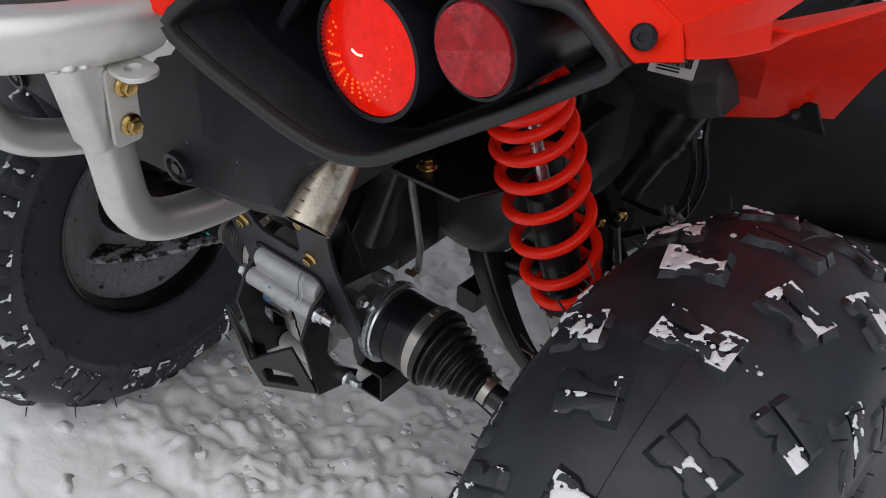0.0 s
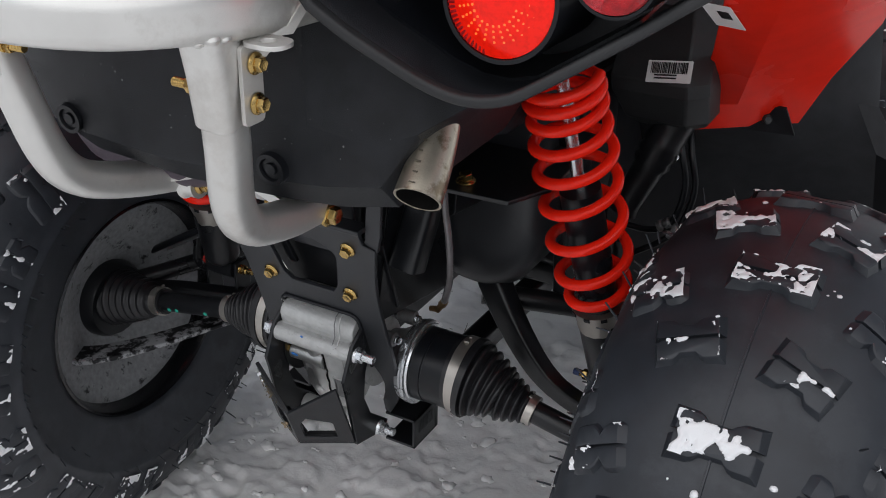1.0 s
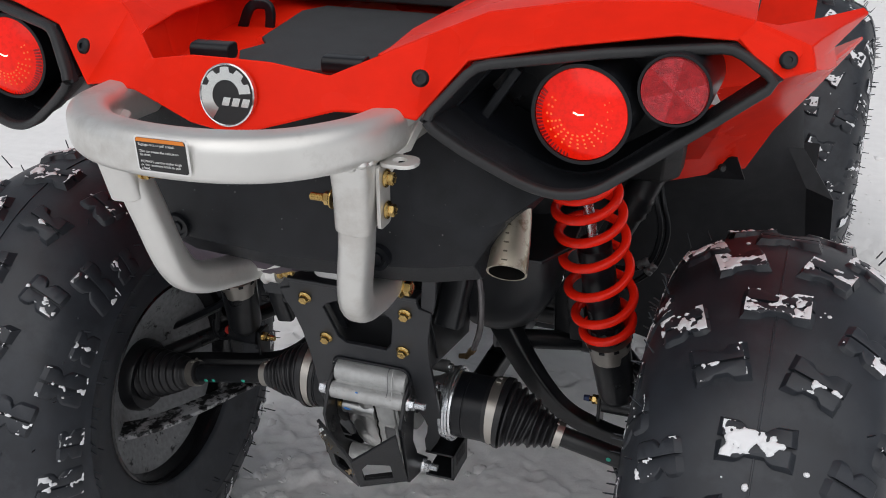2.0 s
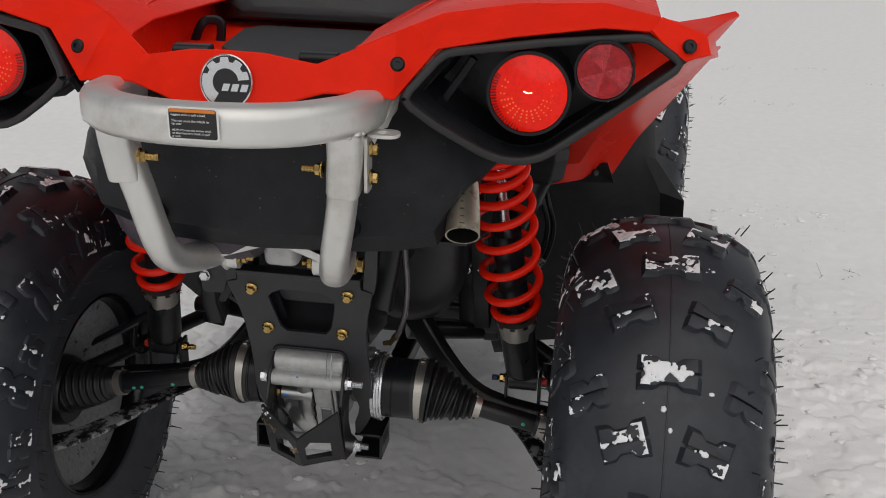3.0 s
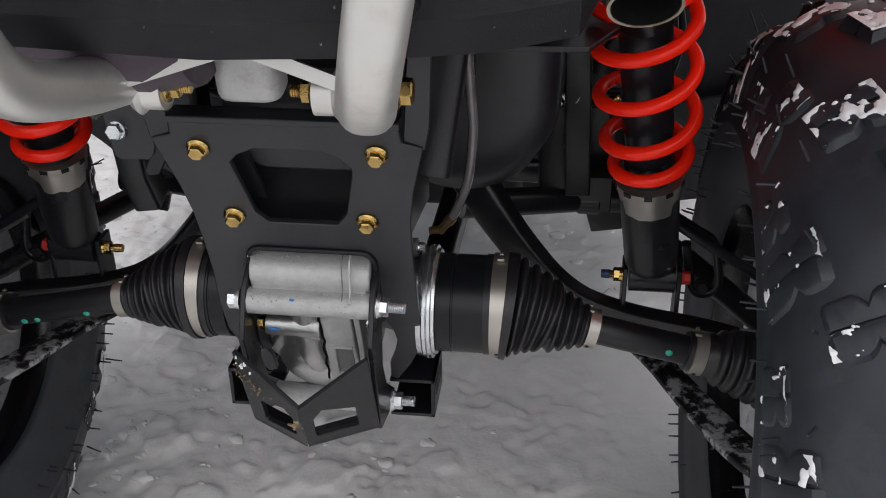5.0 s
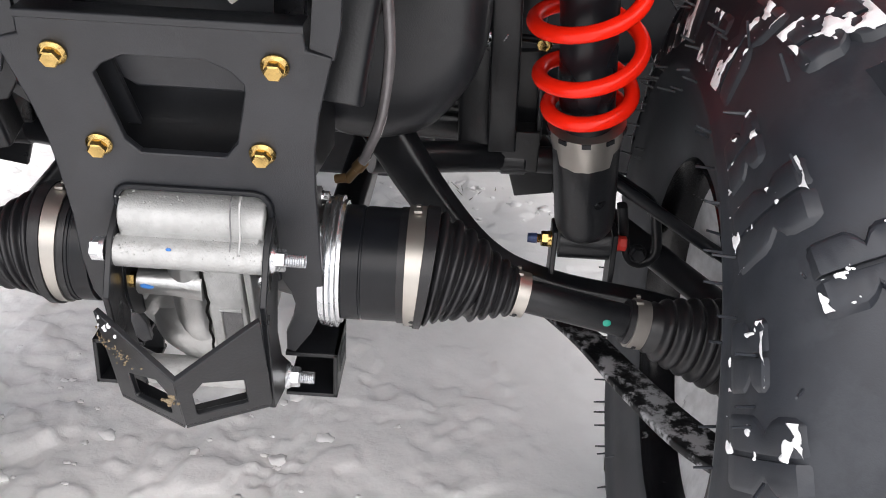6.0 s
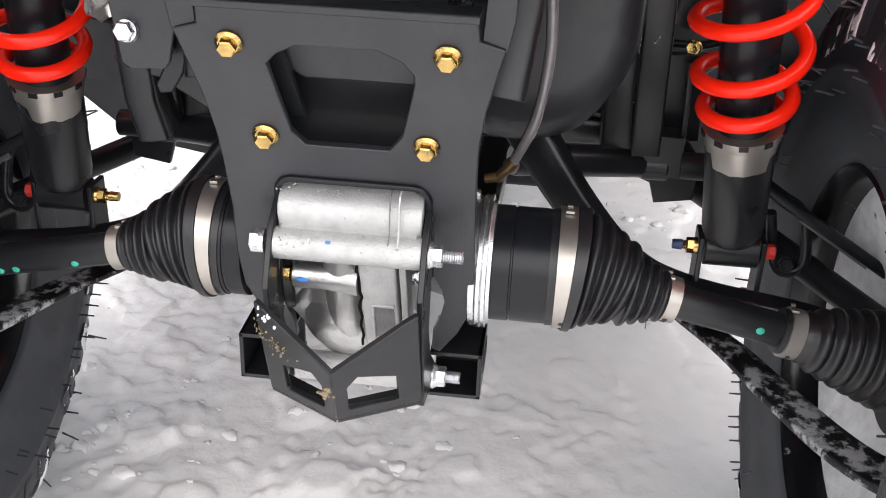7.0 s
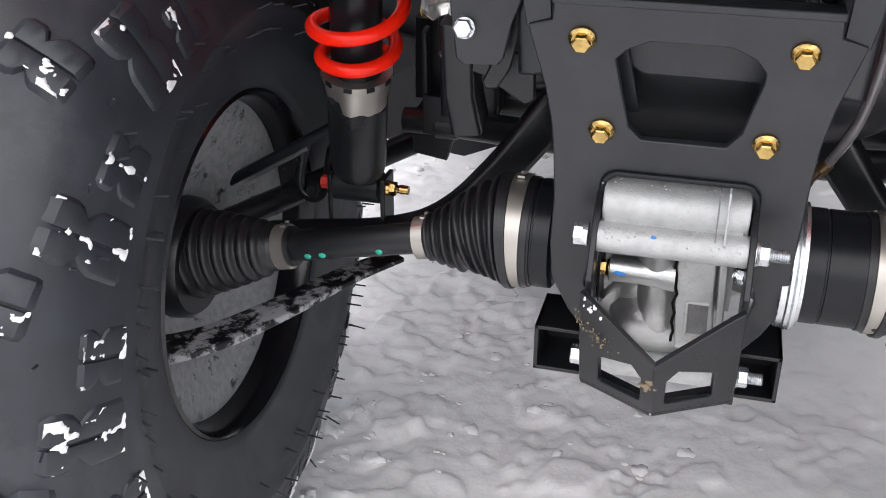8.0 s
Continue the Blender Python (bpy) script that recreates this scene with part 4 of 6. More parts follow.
for s in (-1, 1):
    for k in range(9):
        bm = bmesh.new()
        a = radians(-70 + 25 * k)
        bmesh.ops.create_uvsphere(bm, u_segments=10, v_segments=6, radius=0.0052 * rng.uniform(0.8, 1.15), matrix=Matrix.Translation((s * 0.107 + 0.0055 + 0.019 * math.sin(a), -0.222 + 0.019 * math.cos(a) * -1, 0.797 + rng.uniform(-0.001, 0.001))) @ Matrix.Diagonal((1, 1, 0.6, 1)))
        part("weld_bead", bm, ALU, bumper)
bm = slab(bmesh.new(), [(-0.004, 0.796), (0.006, 0.818), (0.044, 0.822), (0.054, 0.815), (0.034, 0.790), (0.026, 0.790), (0.014, 0.778), (0.0, 0.778)], [[(0.021, 0.797), (0.023, 0.806), (0.027, 0.809), (0.043, 0.813), (0.030, 0.796)]], axes((0.126, -0.204, 0), (0.42, 0.91, 0), (0, 0, 1)), 0.004)
part("gusset", bm, ALU, bumper, bevel=0.0005)
bm = bmesh.new()
slab(bm, rounded(0.020, 0.052, 0.004), [], axes((0.131, -0.205, 0.764), (0, 1, 0), (0, 0.1, 1)), 0.003)
slab(bm, rounded(0.030, 0.024, 0.010), [circle(0.0055, 16)], axes((0.146, -0.203, 0.790), (1, 0, 0), (0, 1, 0)), 0.003)
hook = part("tie_down_bracket", bm, ALU, bumper, "folded aluminium tie-down bracket with a hole", bevel=0.0006)
for z in (0.751, 0.777):
    bolt(hook, (0.1345, -0.203, z), (1, 0, 0), 0.0050, GOLD)
bm = slab(bmesh.new(), [(-0.060, -0.006), (-0.004, 0.012), (0.006, 0.012), (0.060, -0.006), (0.060, 0.002), (0.008, 0.020), (0.008, 0.034), (-0.006, 0.034), (-0.006, 0.020), (-0.052, 0.004), (-0.052, 0.030), (-0.060, 0.030)], [], axes((0.004, -0.088, 0.619), (1, 0, 0), (0, 0.2, 1)), 0.003)
part("cross_plate", bm, ALU, bumper, "thin aluminium cross plate", bevel=0.0005)

# printed sticker on the bumper
STICK = axes((0.015, -0.3115, 0.819), (1, 0.02, 0), (0, -0.05, 1))
up_side = -1 if (STICK.to_3x3() @ Vector((0, 0, 1))).y > 0 else 1
sticker = part("bumper_sticker", slab(bmesh.new(), rounded(0.0425, 0.0275, 0.003), [], STICK, up_side * 0.0008), WHITE, bumper, "black, white and orange printed warning sticker")
part("sticker_ground", slab(bmesh.new(), rounded(0.0395, 0.0245, 0.002), [], STICK @ Matrix.Translation((0, 0, up_side * 0.0009)), up_side * 0.0004), INK, sticker)
part("sticker_stripe", slab(bmesh.new(), [(-0.0195, 0.0095), (0.0195, 0.0095), (0.0185, 0.0122), (-0.0185, 0.0122)], [], STICK @ Matrix.Translation((0, 0, up_side * 0.0014)), up_side * 0.0003), ORANGE, sticker)


def lettering(name, text, size, m, mat, parent):
    """Words in the built-in font, as a thin mesh."""
    cu = bpy.data.curves.new(name, "FONT")
    cu.body, cu.size, cu.extrude, cu.align_x, cu.align_y = text, size, 0.00005, "LEFT", "TOP"
    cu.space_line = 0.95
    tmp = bpy.data.objects.new(name, cu)
    scene.collection.objects.link(tmp)
    bpy.context.view_layer.update()
    me = bpy.data.meshes.new_from_object(tmp.evaluated_get(bpy.context.evaluated_depsgraph_get()))
    bpy.data.objects.remove(tmp)
    me.materials.append(mat)
    ob = new(name, me)
    ob.parent = parent
    ob.matrix_basis = m
    return ob


face = STICK @ Matrix.Translation((-0.0178, 0.0088, up_side * 0.0015)) @ (Matrix() if up_side > 0 else Matrix.Diagonal((1, 1, -1, 1)))
lettering("sticker_text", "luggage rack to pull a load.\n\nThis can cause the vehicle to\ntip over.\n\nALWAYS use the trailer hitch\nor the recovery hook to pull\na load.", 0.0027, face, WHITE, sticker)

# black cover under the tail
bm = bmesh.new()
sections = []
for x, y0, z0, z1, back in ((-0.209, -0.080, 0.692, 0.712, 0.0), (-0.188, -0.108, 0.676, 0.746, 0.0), (-0.165, -0.138, 0.660, 0.775, 0.01), (-0.10, -0.152, 0.645, 0.810, 0.0), (0.0, -0.158, 0.643, 0.815, 0.0),
                            (0.10, -0.152, 0.645, 0.810, 0.0), (0.130, -0.149, 0.647, 0.806, 0.0), (0.142, -0.148, 0.648, 0.804, 0.022), (0.182, -0.142, 0.655, 0.800, 0.032), (0.206, -0.130, 0.702, 0.790, 0.024), (0.236, -0.100, 0.736, 0.756, 0.006)):
    mid = max(z0 + 0.030 * (z1 - z0) / 0.15, min(z1 - 0.04 * (z1 - z0) / 0.15, 0.718 - 0.15 * max(0.0, x - 0.13)))
    low_front = z0 + 0.025 * min(1.0, (z1 - z0) / 0.15)
    sections.append([(x, y0 + 0.20, z1), (x, y0 + 0.005 + back, z1), (x, y0 + back, z1 - 0.02 * min(1.0, (z1 - z0) / 0.1)), (x, y0 + 0.002, mid), (x, y0 + 0.006, low_front), (x, y0 + 0.03, z0), (x, y0 + 0.20, z0 + 0.005)])
grid = [[bm.verts.new(q) for q in sec] for sec in sections]
for r0, r1 in zip(grid, grid[1:]):
    for k in range(7):
        bm.faces.new((r0[k], r0[(k + 1) % 7], r1[(k + 1) % 7], r1[k]))
bm.faces.new(grid[0])
bm.faces.new(grid[-1])
cover = part("exhaust_cover", bm, PLASTIC, quad, "black grained plastic cover round the silencer", bevel=0.004, segs=3)

for s in (-1, 1):
    bm = lathe(bmesh.new(), (s * 0.099, -0.148, 0.680), (0, -1, -0.1), [(-0.004, 0.013), (0.0035, 0.012), (0.0035, 0.009), (0.001, 0.008), (0.001, 0.005), (0.003, 0.0045), (0.003, 0.0)], 28, ends=False)
    part("cover_screw", bm, PLASTIC_DARK, cover, "black recessed plastic screw")

# silencer can under the cover
bm = lathe(bmesh.new(), (-0.196, -0.045, 0.652), (1, 0, 0), [(0, 0.006), (0.008, 0.020), (0.019, 0.034), (0.032, 0.046), (0.046, 0.053), (0.068, 0.0575), (0.15, 0.058), (0.17, 0.05)], 40)
part("silencer", bm, CAN, quad, "dull heat-tinted steel silencer", smooth=60)
# exhaust tail pipe
line = spline([(0.210, -0.134, 0.676), (0.207, -0.110, 0.698), (0.202, -0.088, 0.724), (0.194, -0.072, 0.755), (0.184, -0.05, 0.80)], 8)
wide = [0.0172 - 0.0030 * min(1.0, k / 18) for k in range(len(line))]
bm = sweep(bmesh.new(), line, circle(1.0, 32), up=(1, 0, 0), ends=False, sizes=wide)
sweep(bm, [line[0] + (line[0] - line[1]) * 0.001] + line[:20], circle(1.0, 32), up=(1, 0, 0), ends=False, sizes=[wide[0]] + [k - 0.0016 for k in wide[:20]])
line_pipe = line
pipe = part("tail_pipe", bm, STAINLESS, quad, "straw-stained stainless tail pipe", smooth=60)
bm = sweep(bmesh.new(), line[:16], circle(1.0, 28), up=(1, 0, 0), ends=False, sizes=[k - 0.0021 for k in wide[:16]])
sweep(bm, line[14:17], circle(1.0, 28), up=(1, 0, 0), sizes=[k - 0.0023 for k in wide[14:17]])
part("pipe_bore", bm, MATTE_BLACK, pipe, "matte black inside of the pipe")

# red tail fascia
low = [(0, -0.212, 0.802), (0.03, -0.210, 0.806), (0.09, -0.196, 0.823), (0.130, -0.184, 0.822), (0.150, -0.180, 0.818), (0.185, -0.160, 0.862), (0.25, -0.135, 0.872), (0.33, -0.108, 0.880), (0.372, -0.099, 0.877), (0.400, -0.096, 0.847)]
top = [(0, -0.196, 0.857), (0.035, -0.190, 0.855), (0.08, -0.180, 0.846), (0.11, -0.150, 0.857), (0.14, -0.122, 0.868), (0.18, -0.095, 0.883), (0.25, -0.080, 0.893), (0.33, -0.070, 0.896), (0.382, -0.075, 0.886), (0.424, -0.088, 0.873)]
bm = sheet(bmesh.new(), [mirrored(low[:0:-1]) + low, mirrored(top[:0:-1]) + top], 0.003)
body = part("rear_body", bm, RED, quad, "glossy red plastic rear bodywork", bevel=0.0015, smooth=25)
for s in (-1, 1):
    deck0 = top[3:]
    deck0 = deck0[:-1]
    deck1 = [(x + 0.002 - 0.10 * max(0.0, x - 0.33), y + 0.06, z + 0.006) for x, y, z in deck0]
    deck2 = [(x - 0.25 * max(0.0, x - 0.33), y + 0.30, z - 0.002) for x, y, z in deck0]
    deck3 = [(x - 0.25 * max(0.0, x - 0.33), y + 0.50, z - 0.05) for x, y, z in deck0]
    rows = [[(s * x, y, z) for x, y, z in row] for row in (deck0, deck1, deck2, deck3)]
    part("fender_top", sheet(bmesh.new(), rows, 0.003), RED, body, bevel=0.001, smooth=40)
    # unseen black sheet, added to keep red bounce light off the tyre
    blocker_rows = [[(s * x, y, z - 0.010) for x, y, z in row[2:]] for row in (deck1, deck2, deck3)]
    part("bounce_blocker", sheet(bmesh.new(), blocker_rows, 0.002), MUD_BLACK, body, "unseen black sheet under the fender, added to cut red bounce light")
    wing = [[(0.382, -0.074, 0.886), (0.397, -0.060, 0.8805), (0.425, -0.030, 0.8815), (0.456, 0.002, 0.885)], [(0.424, -0.087, 0.873), (0.430, -0.072, 0.876), (0.444, -0.035, 0.879), (0.461, 0.000, 0.881)],
            [(0.427, -0.086, 0.864), (0.430, -0.070, 0.862), (0.434, -0.050, 0.859), (0.439, -0.015, 0.856)], [(0.429, -0.088, 0.856), (0.433, -0.072, 0.852), (0.438, -0.050, 0.847), (0.443, -0.020, 0.842)],
            [(0.385, 0.01, 0.822), (0.405, 0.02, 0.822), (0.425, 0.03, 0.825), (0.440, 0.05, 0.832)]]
    corner = [[(0.372, -0.099, 0.877), (0.382, -0.076, 0.886), (0.424, -0.088, 0.8735)], [(0.400, -0.0965, 0.8465), (0.415, -0.094, 0.852), (0.4295, -0.0895, 0.8555)]]
    part("fender_corner", sheet(bmesh.new(), [[(s * x, y, z) for x, y, z in row] for row in corner], 0.003), RED, body, bevel=0.001, smooth=20)
    web = [[(0.350, -0.030, 0.872), (0.376, -0.034, 0.876), (0.400, -0.040, 0.868)], [(0.346, -0.020, 0.815), (0.374, -0.024, 0.822), (0.404, -0.034, 0.838)]]
    part("fender_web", sheet(bmesh.new(), [[(s * x, y, z) for x, y, z in row] for row in web], 0.003), RED, body, "red plastic behind the tail lamp", bevel=0.001)
    part("fender_wing", sheet(bmesh.new(), [[(s * x, y, z) for x, y, z in row] for row in wing], 0.003), RED, body, bevel=0.001, smooth=20)
    inner = [[(0.36, 0.0, 0.830), (0.40, 0.0, 0.840), (0.428, 0.0, 0.846), (0.440, 0.02, 0.838)], [(0.335, 0.12, 0.780), (0.38, 0.12, 0.785), (0.422, 0.14, 0.800), (0.462, 0.18, 0.820)],
             [(0.290, 0.285, 0.690), (0.335, 0.27, 0.695), (0.376, 0.30, 0.705), (0.425, 0.35, 0.720)], [(0.262, 0.350, 0.612), (0.305, 0.35, 0.620), (0.340, 0.39, 0.625), (0.382, 0.41, 0.645)],
             [(0.243, 0.335, 0.583), (0.29, 0.385, 0.580), (0.328, 0.425, 0.578), (0.352, 0.44, 0.580)]]
    part("fender_side", sheet(bmesh.new(), [[(s * x, y, z) for x, y, z in row] for row in inner], 0.003), RED, body, bevel=0.001, smooth=22)
    wall = [[(0.108, -0.150, 0.857), (0.135, -0.05, 0.872), (0.150, 0.12, 0.875), (0.16, 0.28, 0.86)], [(0.100, -0.150, 0.815), (0.125, -0.05, 0.815), (0.142, 0.12, 0.815), (0.15, 0.28, 0.80)]]
    part("deck_wall", sheet(bmesh.new(), [[(s * x, y, z) for x, y, z in row] for row in wall], 0.003), RED, body)
    # lamp bezel
    ring = [(0.157, -0.186, 0.820), (0.190, -0.158, 0.860), (0.280, -0.126, 0.869), (0.372, -0.098, 0.874), (0.407, -0.100, 0.850), (0.345, -0.118, 0.803), (0.300, -0.138, 0.772), (0.283, -0.145, 0.761), (0.264, -0.150, 0.757), (0.245, -0.154, 0.759), (0.225, -0.160, 0.768), (0.185, -0.176, 0.796)]
    ring = [(s * x, y, z) for x, y, z in ring]
    bm = bmesh.new()
    c = Vector((s * 0.285, -0.09, 0.822))
    rows = [[c + (Vector(q) - c) * k + Vector((0, d, 0)) for q in ring + ring[:1]] for k, d in ((1.0, 0.006), (1.005, -0.001), (0.985, -0.004), (0.955, -0.003), (0.935, 0.004), (0.90, 0.03), (0.84, 0.085))]
    sheet(bm, rows[:6], 0.002)
    bezel = part("lamp_bezel", bm, PLASTIC, quad, "black plastic tail lamp surround", bevel=0.001)
    back = [(0.170, 0.818), (0.196, 0.846), (0.270, 0.858), (0.338, 0.866), (0.352, 0.840), (0.336, 0.806), (0.296, 0.778), (0.264, 0.766), (0.230, 0.772), (0.192, 0.798)]
    part("bezel_back", slab(bmesh.new(), [(s * u, v) for u, v in back], [], axes((0, -0.062, 0), (1, 0, 0), (0, 0, 1)), 0.003), PLASTIC_DARK, bezel)
    part("bezel_strut", sweep(bmesh.new(), [(s * 0.214, -0.122, 0.848), (s * 0.178, -0.124, 0.794)], rounded(0.008, 0.010, 0.002), up=(0, 1, 0)), PLASTIC, bezel, bevel=0.0008)
    part("bezel_wall", sheet(bmesh.new(), [row[5:13] + row[1:4] for row in rows[5:]], 0.002), PLASTIC_DARK, bezel)
    rim = [Vector((s * 0.285 + (x - s * 0.285) * 0.985, y - 0.003, 0.822 + (z - 0.822) * 0.945)) for x, y, z in ring]
    line = []
    for k, q in enumerate(rim):
        before, after = rim[k - 1], rim[(k + 1) % len(rim)]
        r0, r1 = min(0.010, (before - q).length * 0.4), min(0.010, (after - q).length * 0.4)
        a, b = q + (before - q).normalized() * r0, q + (after - q).normalized() * r1
        line += [a, (a + 2 * q + b) / 4, b]
    line = line[1:] + line[:2]
    part("bezel_lip", sweep(bmesh.new(), line, rounded(0.0075, 0.010, 0.0030), up=(0, 1, 0)), LIP, bezel, "smooth grey-black rim of the lamp surround", smooth=60)
    for q, r, mat, nm in ((Vector((s * 0.267, -0.134, 0.820)), 0.0355, LENS, "lamp_lens"), (Vector((s * 0.334, -0.126, 0.843)), 0.0250, REFLECTOR, "reflector")):
        d = Vector((s * -0.03, -1, 0.04)).normalized()
        bm = lathe(bmesh.new(), q, d, [(-0.07, r * 1.04), (-0.004, r * 1.10), (0.003, r * 1.10), (0.003, r * 1.02), (-0.002, r * 1.02)], 44)
        part("lamp_housing", bm, PLASTIC_DARK, bezel)
        dome = 0.008 if nm == "lamp_lens" else 0.002
        bm = lathe(bmesh.new(), q, d, [(-0.002, r), (0.002, r)] + [(0.002 + dome * (1 - (k / 8) ** 2), r * k / 8) for k in (7, 6, 5, 4, 3, 2, 1)], 44)
        lens = part(nm, bm, mat, bezel, "red tail lamp lens" if nm == "lamp_lens" else "round red reflector")
        face = axes(q + d * (0.0035 if nm == "lamp_lens" else 0.0045), (1, 0, 0), d.cross(Vector((1, 0, 0))))
        flip = 1 if (face.to_3x3() @ Vector((0, 1, 0))).z > 0 else -1
        if nm == "lamp_lens":
            ribs = bmesh.new()
            for k in range(22):
                a = radians((150 if s > 0 else 270) + 5 * k) * flip
                rod(ribs, face @ Vector((r * 0.84 * math.cos(a), r * 0.84 * math.sin(a), 0)) - d * 0.0005, face @ Vector((r * 0.985 * math.cos(a), r * 0.985 * math.sin(a), 0)) - d * 0.002, 0.0009, 0.0011, 6)
            tagged(part("lens_ribs", ribs, REFLECTOR, lens, "ribbed dark red lens edge"), kind="stuff")
            # reflected glints of the optics, laid on as emitting dots
            dots = bmesh.new()
            for j in (0, 1, 2, 3):
                for k in range(-9, 10):
                    a = radians(-90 + 15 * k)
                    if (abs(k) > 5 and j < 2) or abs(k) > 8:
                        continue
                    e = r * (0.42 + 0.095 * j)
                    z = 0.0085 * (1 - (e / r) ** 2)
                    lathe(dots, face @ Vector((e * math.cos(a), flip * e * math.sin(a), 0)) + d * (z - 0.0018), d, [(0, 0.00090), (0.0006, 0.0007)], 6)
            tagged(part("lens_glints", dots, OPTICS_GLINT, lens, "small emitting dots painting reflections in the lamp's optics"), kind="stuff")
            # glowing bar in place of a reflected highlight on the lens
            bm = sweep(bmesh.new(), spline([face @ Vector((u, flip * v, 0)) + d * 0.0062 for u, v in ((-0.004, 0.0035), (0.0, 0.002), (0.004, 0.0025))], 4), circle(0.0007, 8), up=d)
            part("lens_streak", bm, STREAK_GLINT, lens, "small glowing streak painting the reflection in the lamp lens")
            part("lens_ring", lathe(bmesh.new(), q + d * 0.0075, d, [(0, r * 0.30), (0.0012, r * 0.29), (0.0012, r * 0.26), (0, r * 0.25)], 36, ends=False), LENS, lens)
        else:
            for k in range(6):
                edge_pts = [(0.0, 0.0)] + [(r * 0.975 * math.cos(radians(18 + 60 * k + e)), r * 0.975 * math.sin(radians(18 + 60 * k + e))) for e in (0, 12, 24, 36, 48, 60)]
                bm = slab(bmesh.new(), edge_pts, [], face @ Matrix.Translation((0, 0, -0.0012)), 0.0018)
                part("reflector_sector", bm, (REFLECTOR, REFLECTOR_PALE)[k % 2], lens)
    for q in ((0.152, -0.171, 0.848), (0.409, -0.094, 0.864)):
        button(body, (s * q[0], q[1] - 0.002, q[2]), (s * 0.25, -1, 0.35), 0.0058, PLASTIC_DARK, "black socket screw")
    # inner mudguard behind the wheel
    guard_rows = [[(0.13, 0.42, 0.66), (0.28, 0.44, 0.66), (0.33, 0.46, 0.68), (0.37, 0.49, 0.69), (0.395, 0.52, 0.69), (0.405, 0.55, 0.68)],
                  [(0.13, 0.42, 0.60), (0.20, 0.40, 0.610), (0.25, 0.385, 0.590), (0.35, 0.450, 0.590), (0.40, 0.52, 0.585), (0.420, 0.55, 0.575)],
                  [(0.13, 0.48, 0.50), (0.20, 0.48, 0.50), (0.25, 0.49, 0.50), (0.36, 0.54, 0.48), (0.43, 0.52, 0.53), (0.466, 0.50, 0.525)],
                  [(0.13, 0.50, 0.28), (0.20, 0.50, 0.28), (0.25, 0.53, 0.25), (0.37, 0.60, 0.235), (0.45, 0.60, 0.30), (0.480, 0.58, 0.30)]]
    part("inner_mudguard", sheet(bmesh.new(), [[(s * x, y, z) for x, y, z in row] for row in guard_rows], 0.003), MUD_BLACK, body, "black plastic inner mudguard")
    tab = [[(s * x, y, z) for x, y, z in row] for row in ([(0.300, 0.400, 0.606), (0.345, 0.402, 0.606)], [(0.285, 0.402, 0.575), (0.356, 0.412, 0.575)])]
    part("mudguard_tab", sheet(bmesh.new(), tab, 0.004), MUD_BLACK, body)
    bolt(body, (s * 0.328, 0.397, 0.591), (s * 0.4, -1, 0.3), 0.0042, STEEL_BLACK, flange=1.3)
    bolt(body, (s * 0.228, 0.415, 0.522), (s * 0.2, -1, 0.3), 0.005, ZINC, flange=1.3)

# badge: chrome ring, black face, toothed ring and slanted bars
BADGE = axes((0.004, -0.205, 0.830), (1, 0, 0), (0, 0.21, 0.978))
toward = -1 if (BADGE.to_3x3() @ Vector((0, 0, 1))).y > 0 else 1
bm = lathe(bmesh.new(), BADGE.translation, BADGE.to_3x3() @ Vector((0, 0, toward)), [(-0.002, 0.0245), (0.002, 0.0245), (0.003, 0.0235), (0.002, 0.0225)], 48)
badge = part("badge", bm, CHROME, body, "round chrome and black toothed badge")
bm = lathe(bmesh.new(), BADGE @ Vector((0, 0, toward * 0.001)), BADGE.to_3x3() @ Vector((0, 0, toward)), [(0, 0.0225), (0.0014, 0.0225)], 48)
part("badge_face", bm, INK, badge)
pts = []
for k in range(61):
    a = radians(8 + 232 * k / 60)
    tooth = 0.0218 if (k % 10 < 6 or k > 42) else 0.0178
    pts.append((tooth * math.cos(a), tooth * math.sin(a)))
for k in range(60, -1, -1):
    a = radians(8 + 232 * k / 60)
    pts.append((0.0118 * math.cos(a), 0.0118 * math.sin(a)))
bm = slab(bmesh.new(), pts, [], BADGE @ Matrix.Translation((0, 0, toward * 0.0024)), toward * 0.0008)
part("badge_ring", bm, CHROME, badge)
for k in range(3):
    x = -0.0035 + 0.0085 * k
    bm = slab(bmesh.new(), [(x, -0.008), (x + 0.0062, -0.008), (x + 0.0080, -0.0015), (x + 0.0018, -0.0015)], [], BADGE @ Matrix.Translation((0, 0, toward * 0.0024)), toward * 0.0008)
    part("badge_bar", bm, CHROME, badge)

# seat and rear deck
bm = bmesh.new()
sections = []
for y, w, z0, z1 in ((0.115, 0.09, 0.835, 0.850), (0.14, 0.125, 0.828, 0.880), (0.22, 0.150, 0.822, 0.915), (0.45, 0.160, 0.80, 0.925), (0.85, 0.13, 0.80, 0.93)):
    sections.append([(u * w * 1.0, y, (z0 + z1) / 2 + v * (z1 - z0)) for u, v in ((-1, -0.5), (-1.05, 0), (-0.85, 0.4), (-0.4, 0.5), (0.4, 0.5), (0.85, 0.4), (1.05, 0), (1, -0.5))])
grid = [[bm.verts.new(q) for q in sec] for sec in sections]
for r0, r1 in zip(grid, grid[1:]):
    for k in range(8):
        bm.faces.new((r0[k], r0[(k + 1) % 8], r1[(k + 1) % 8], r1[k]))
bm.faces.new(grid[0])
bm.faces.new(grid[-1])
part("seat", bm, SEAT, quad, "padded black vinyl seat", bevel=0.012, segs=3, smooth=60)
bm = slab(bmesh.new(), rounded(0.30, 0.36, 0.02), [], axes((0, 0.02, 0.815), (1, 0, 0), (0, 1, 0)), 0.006)
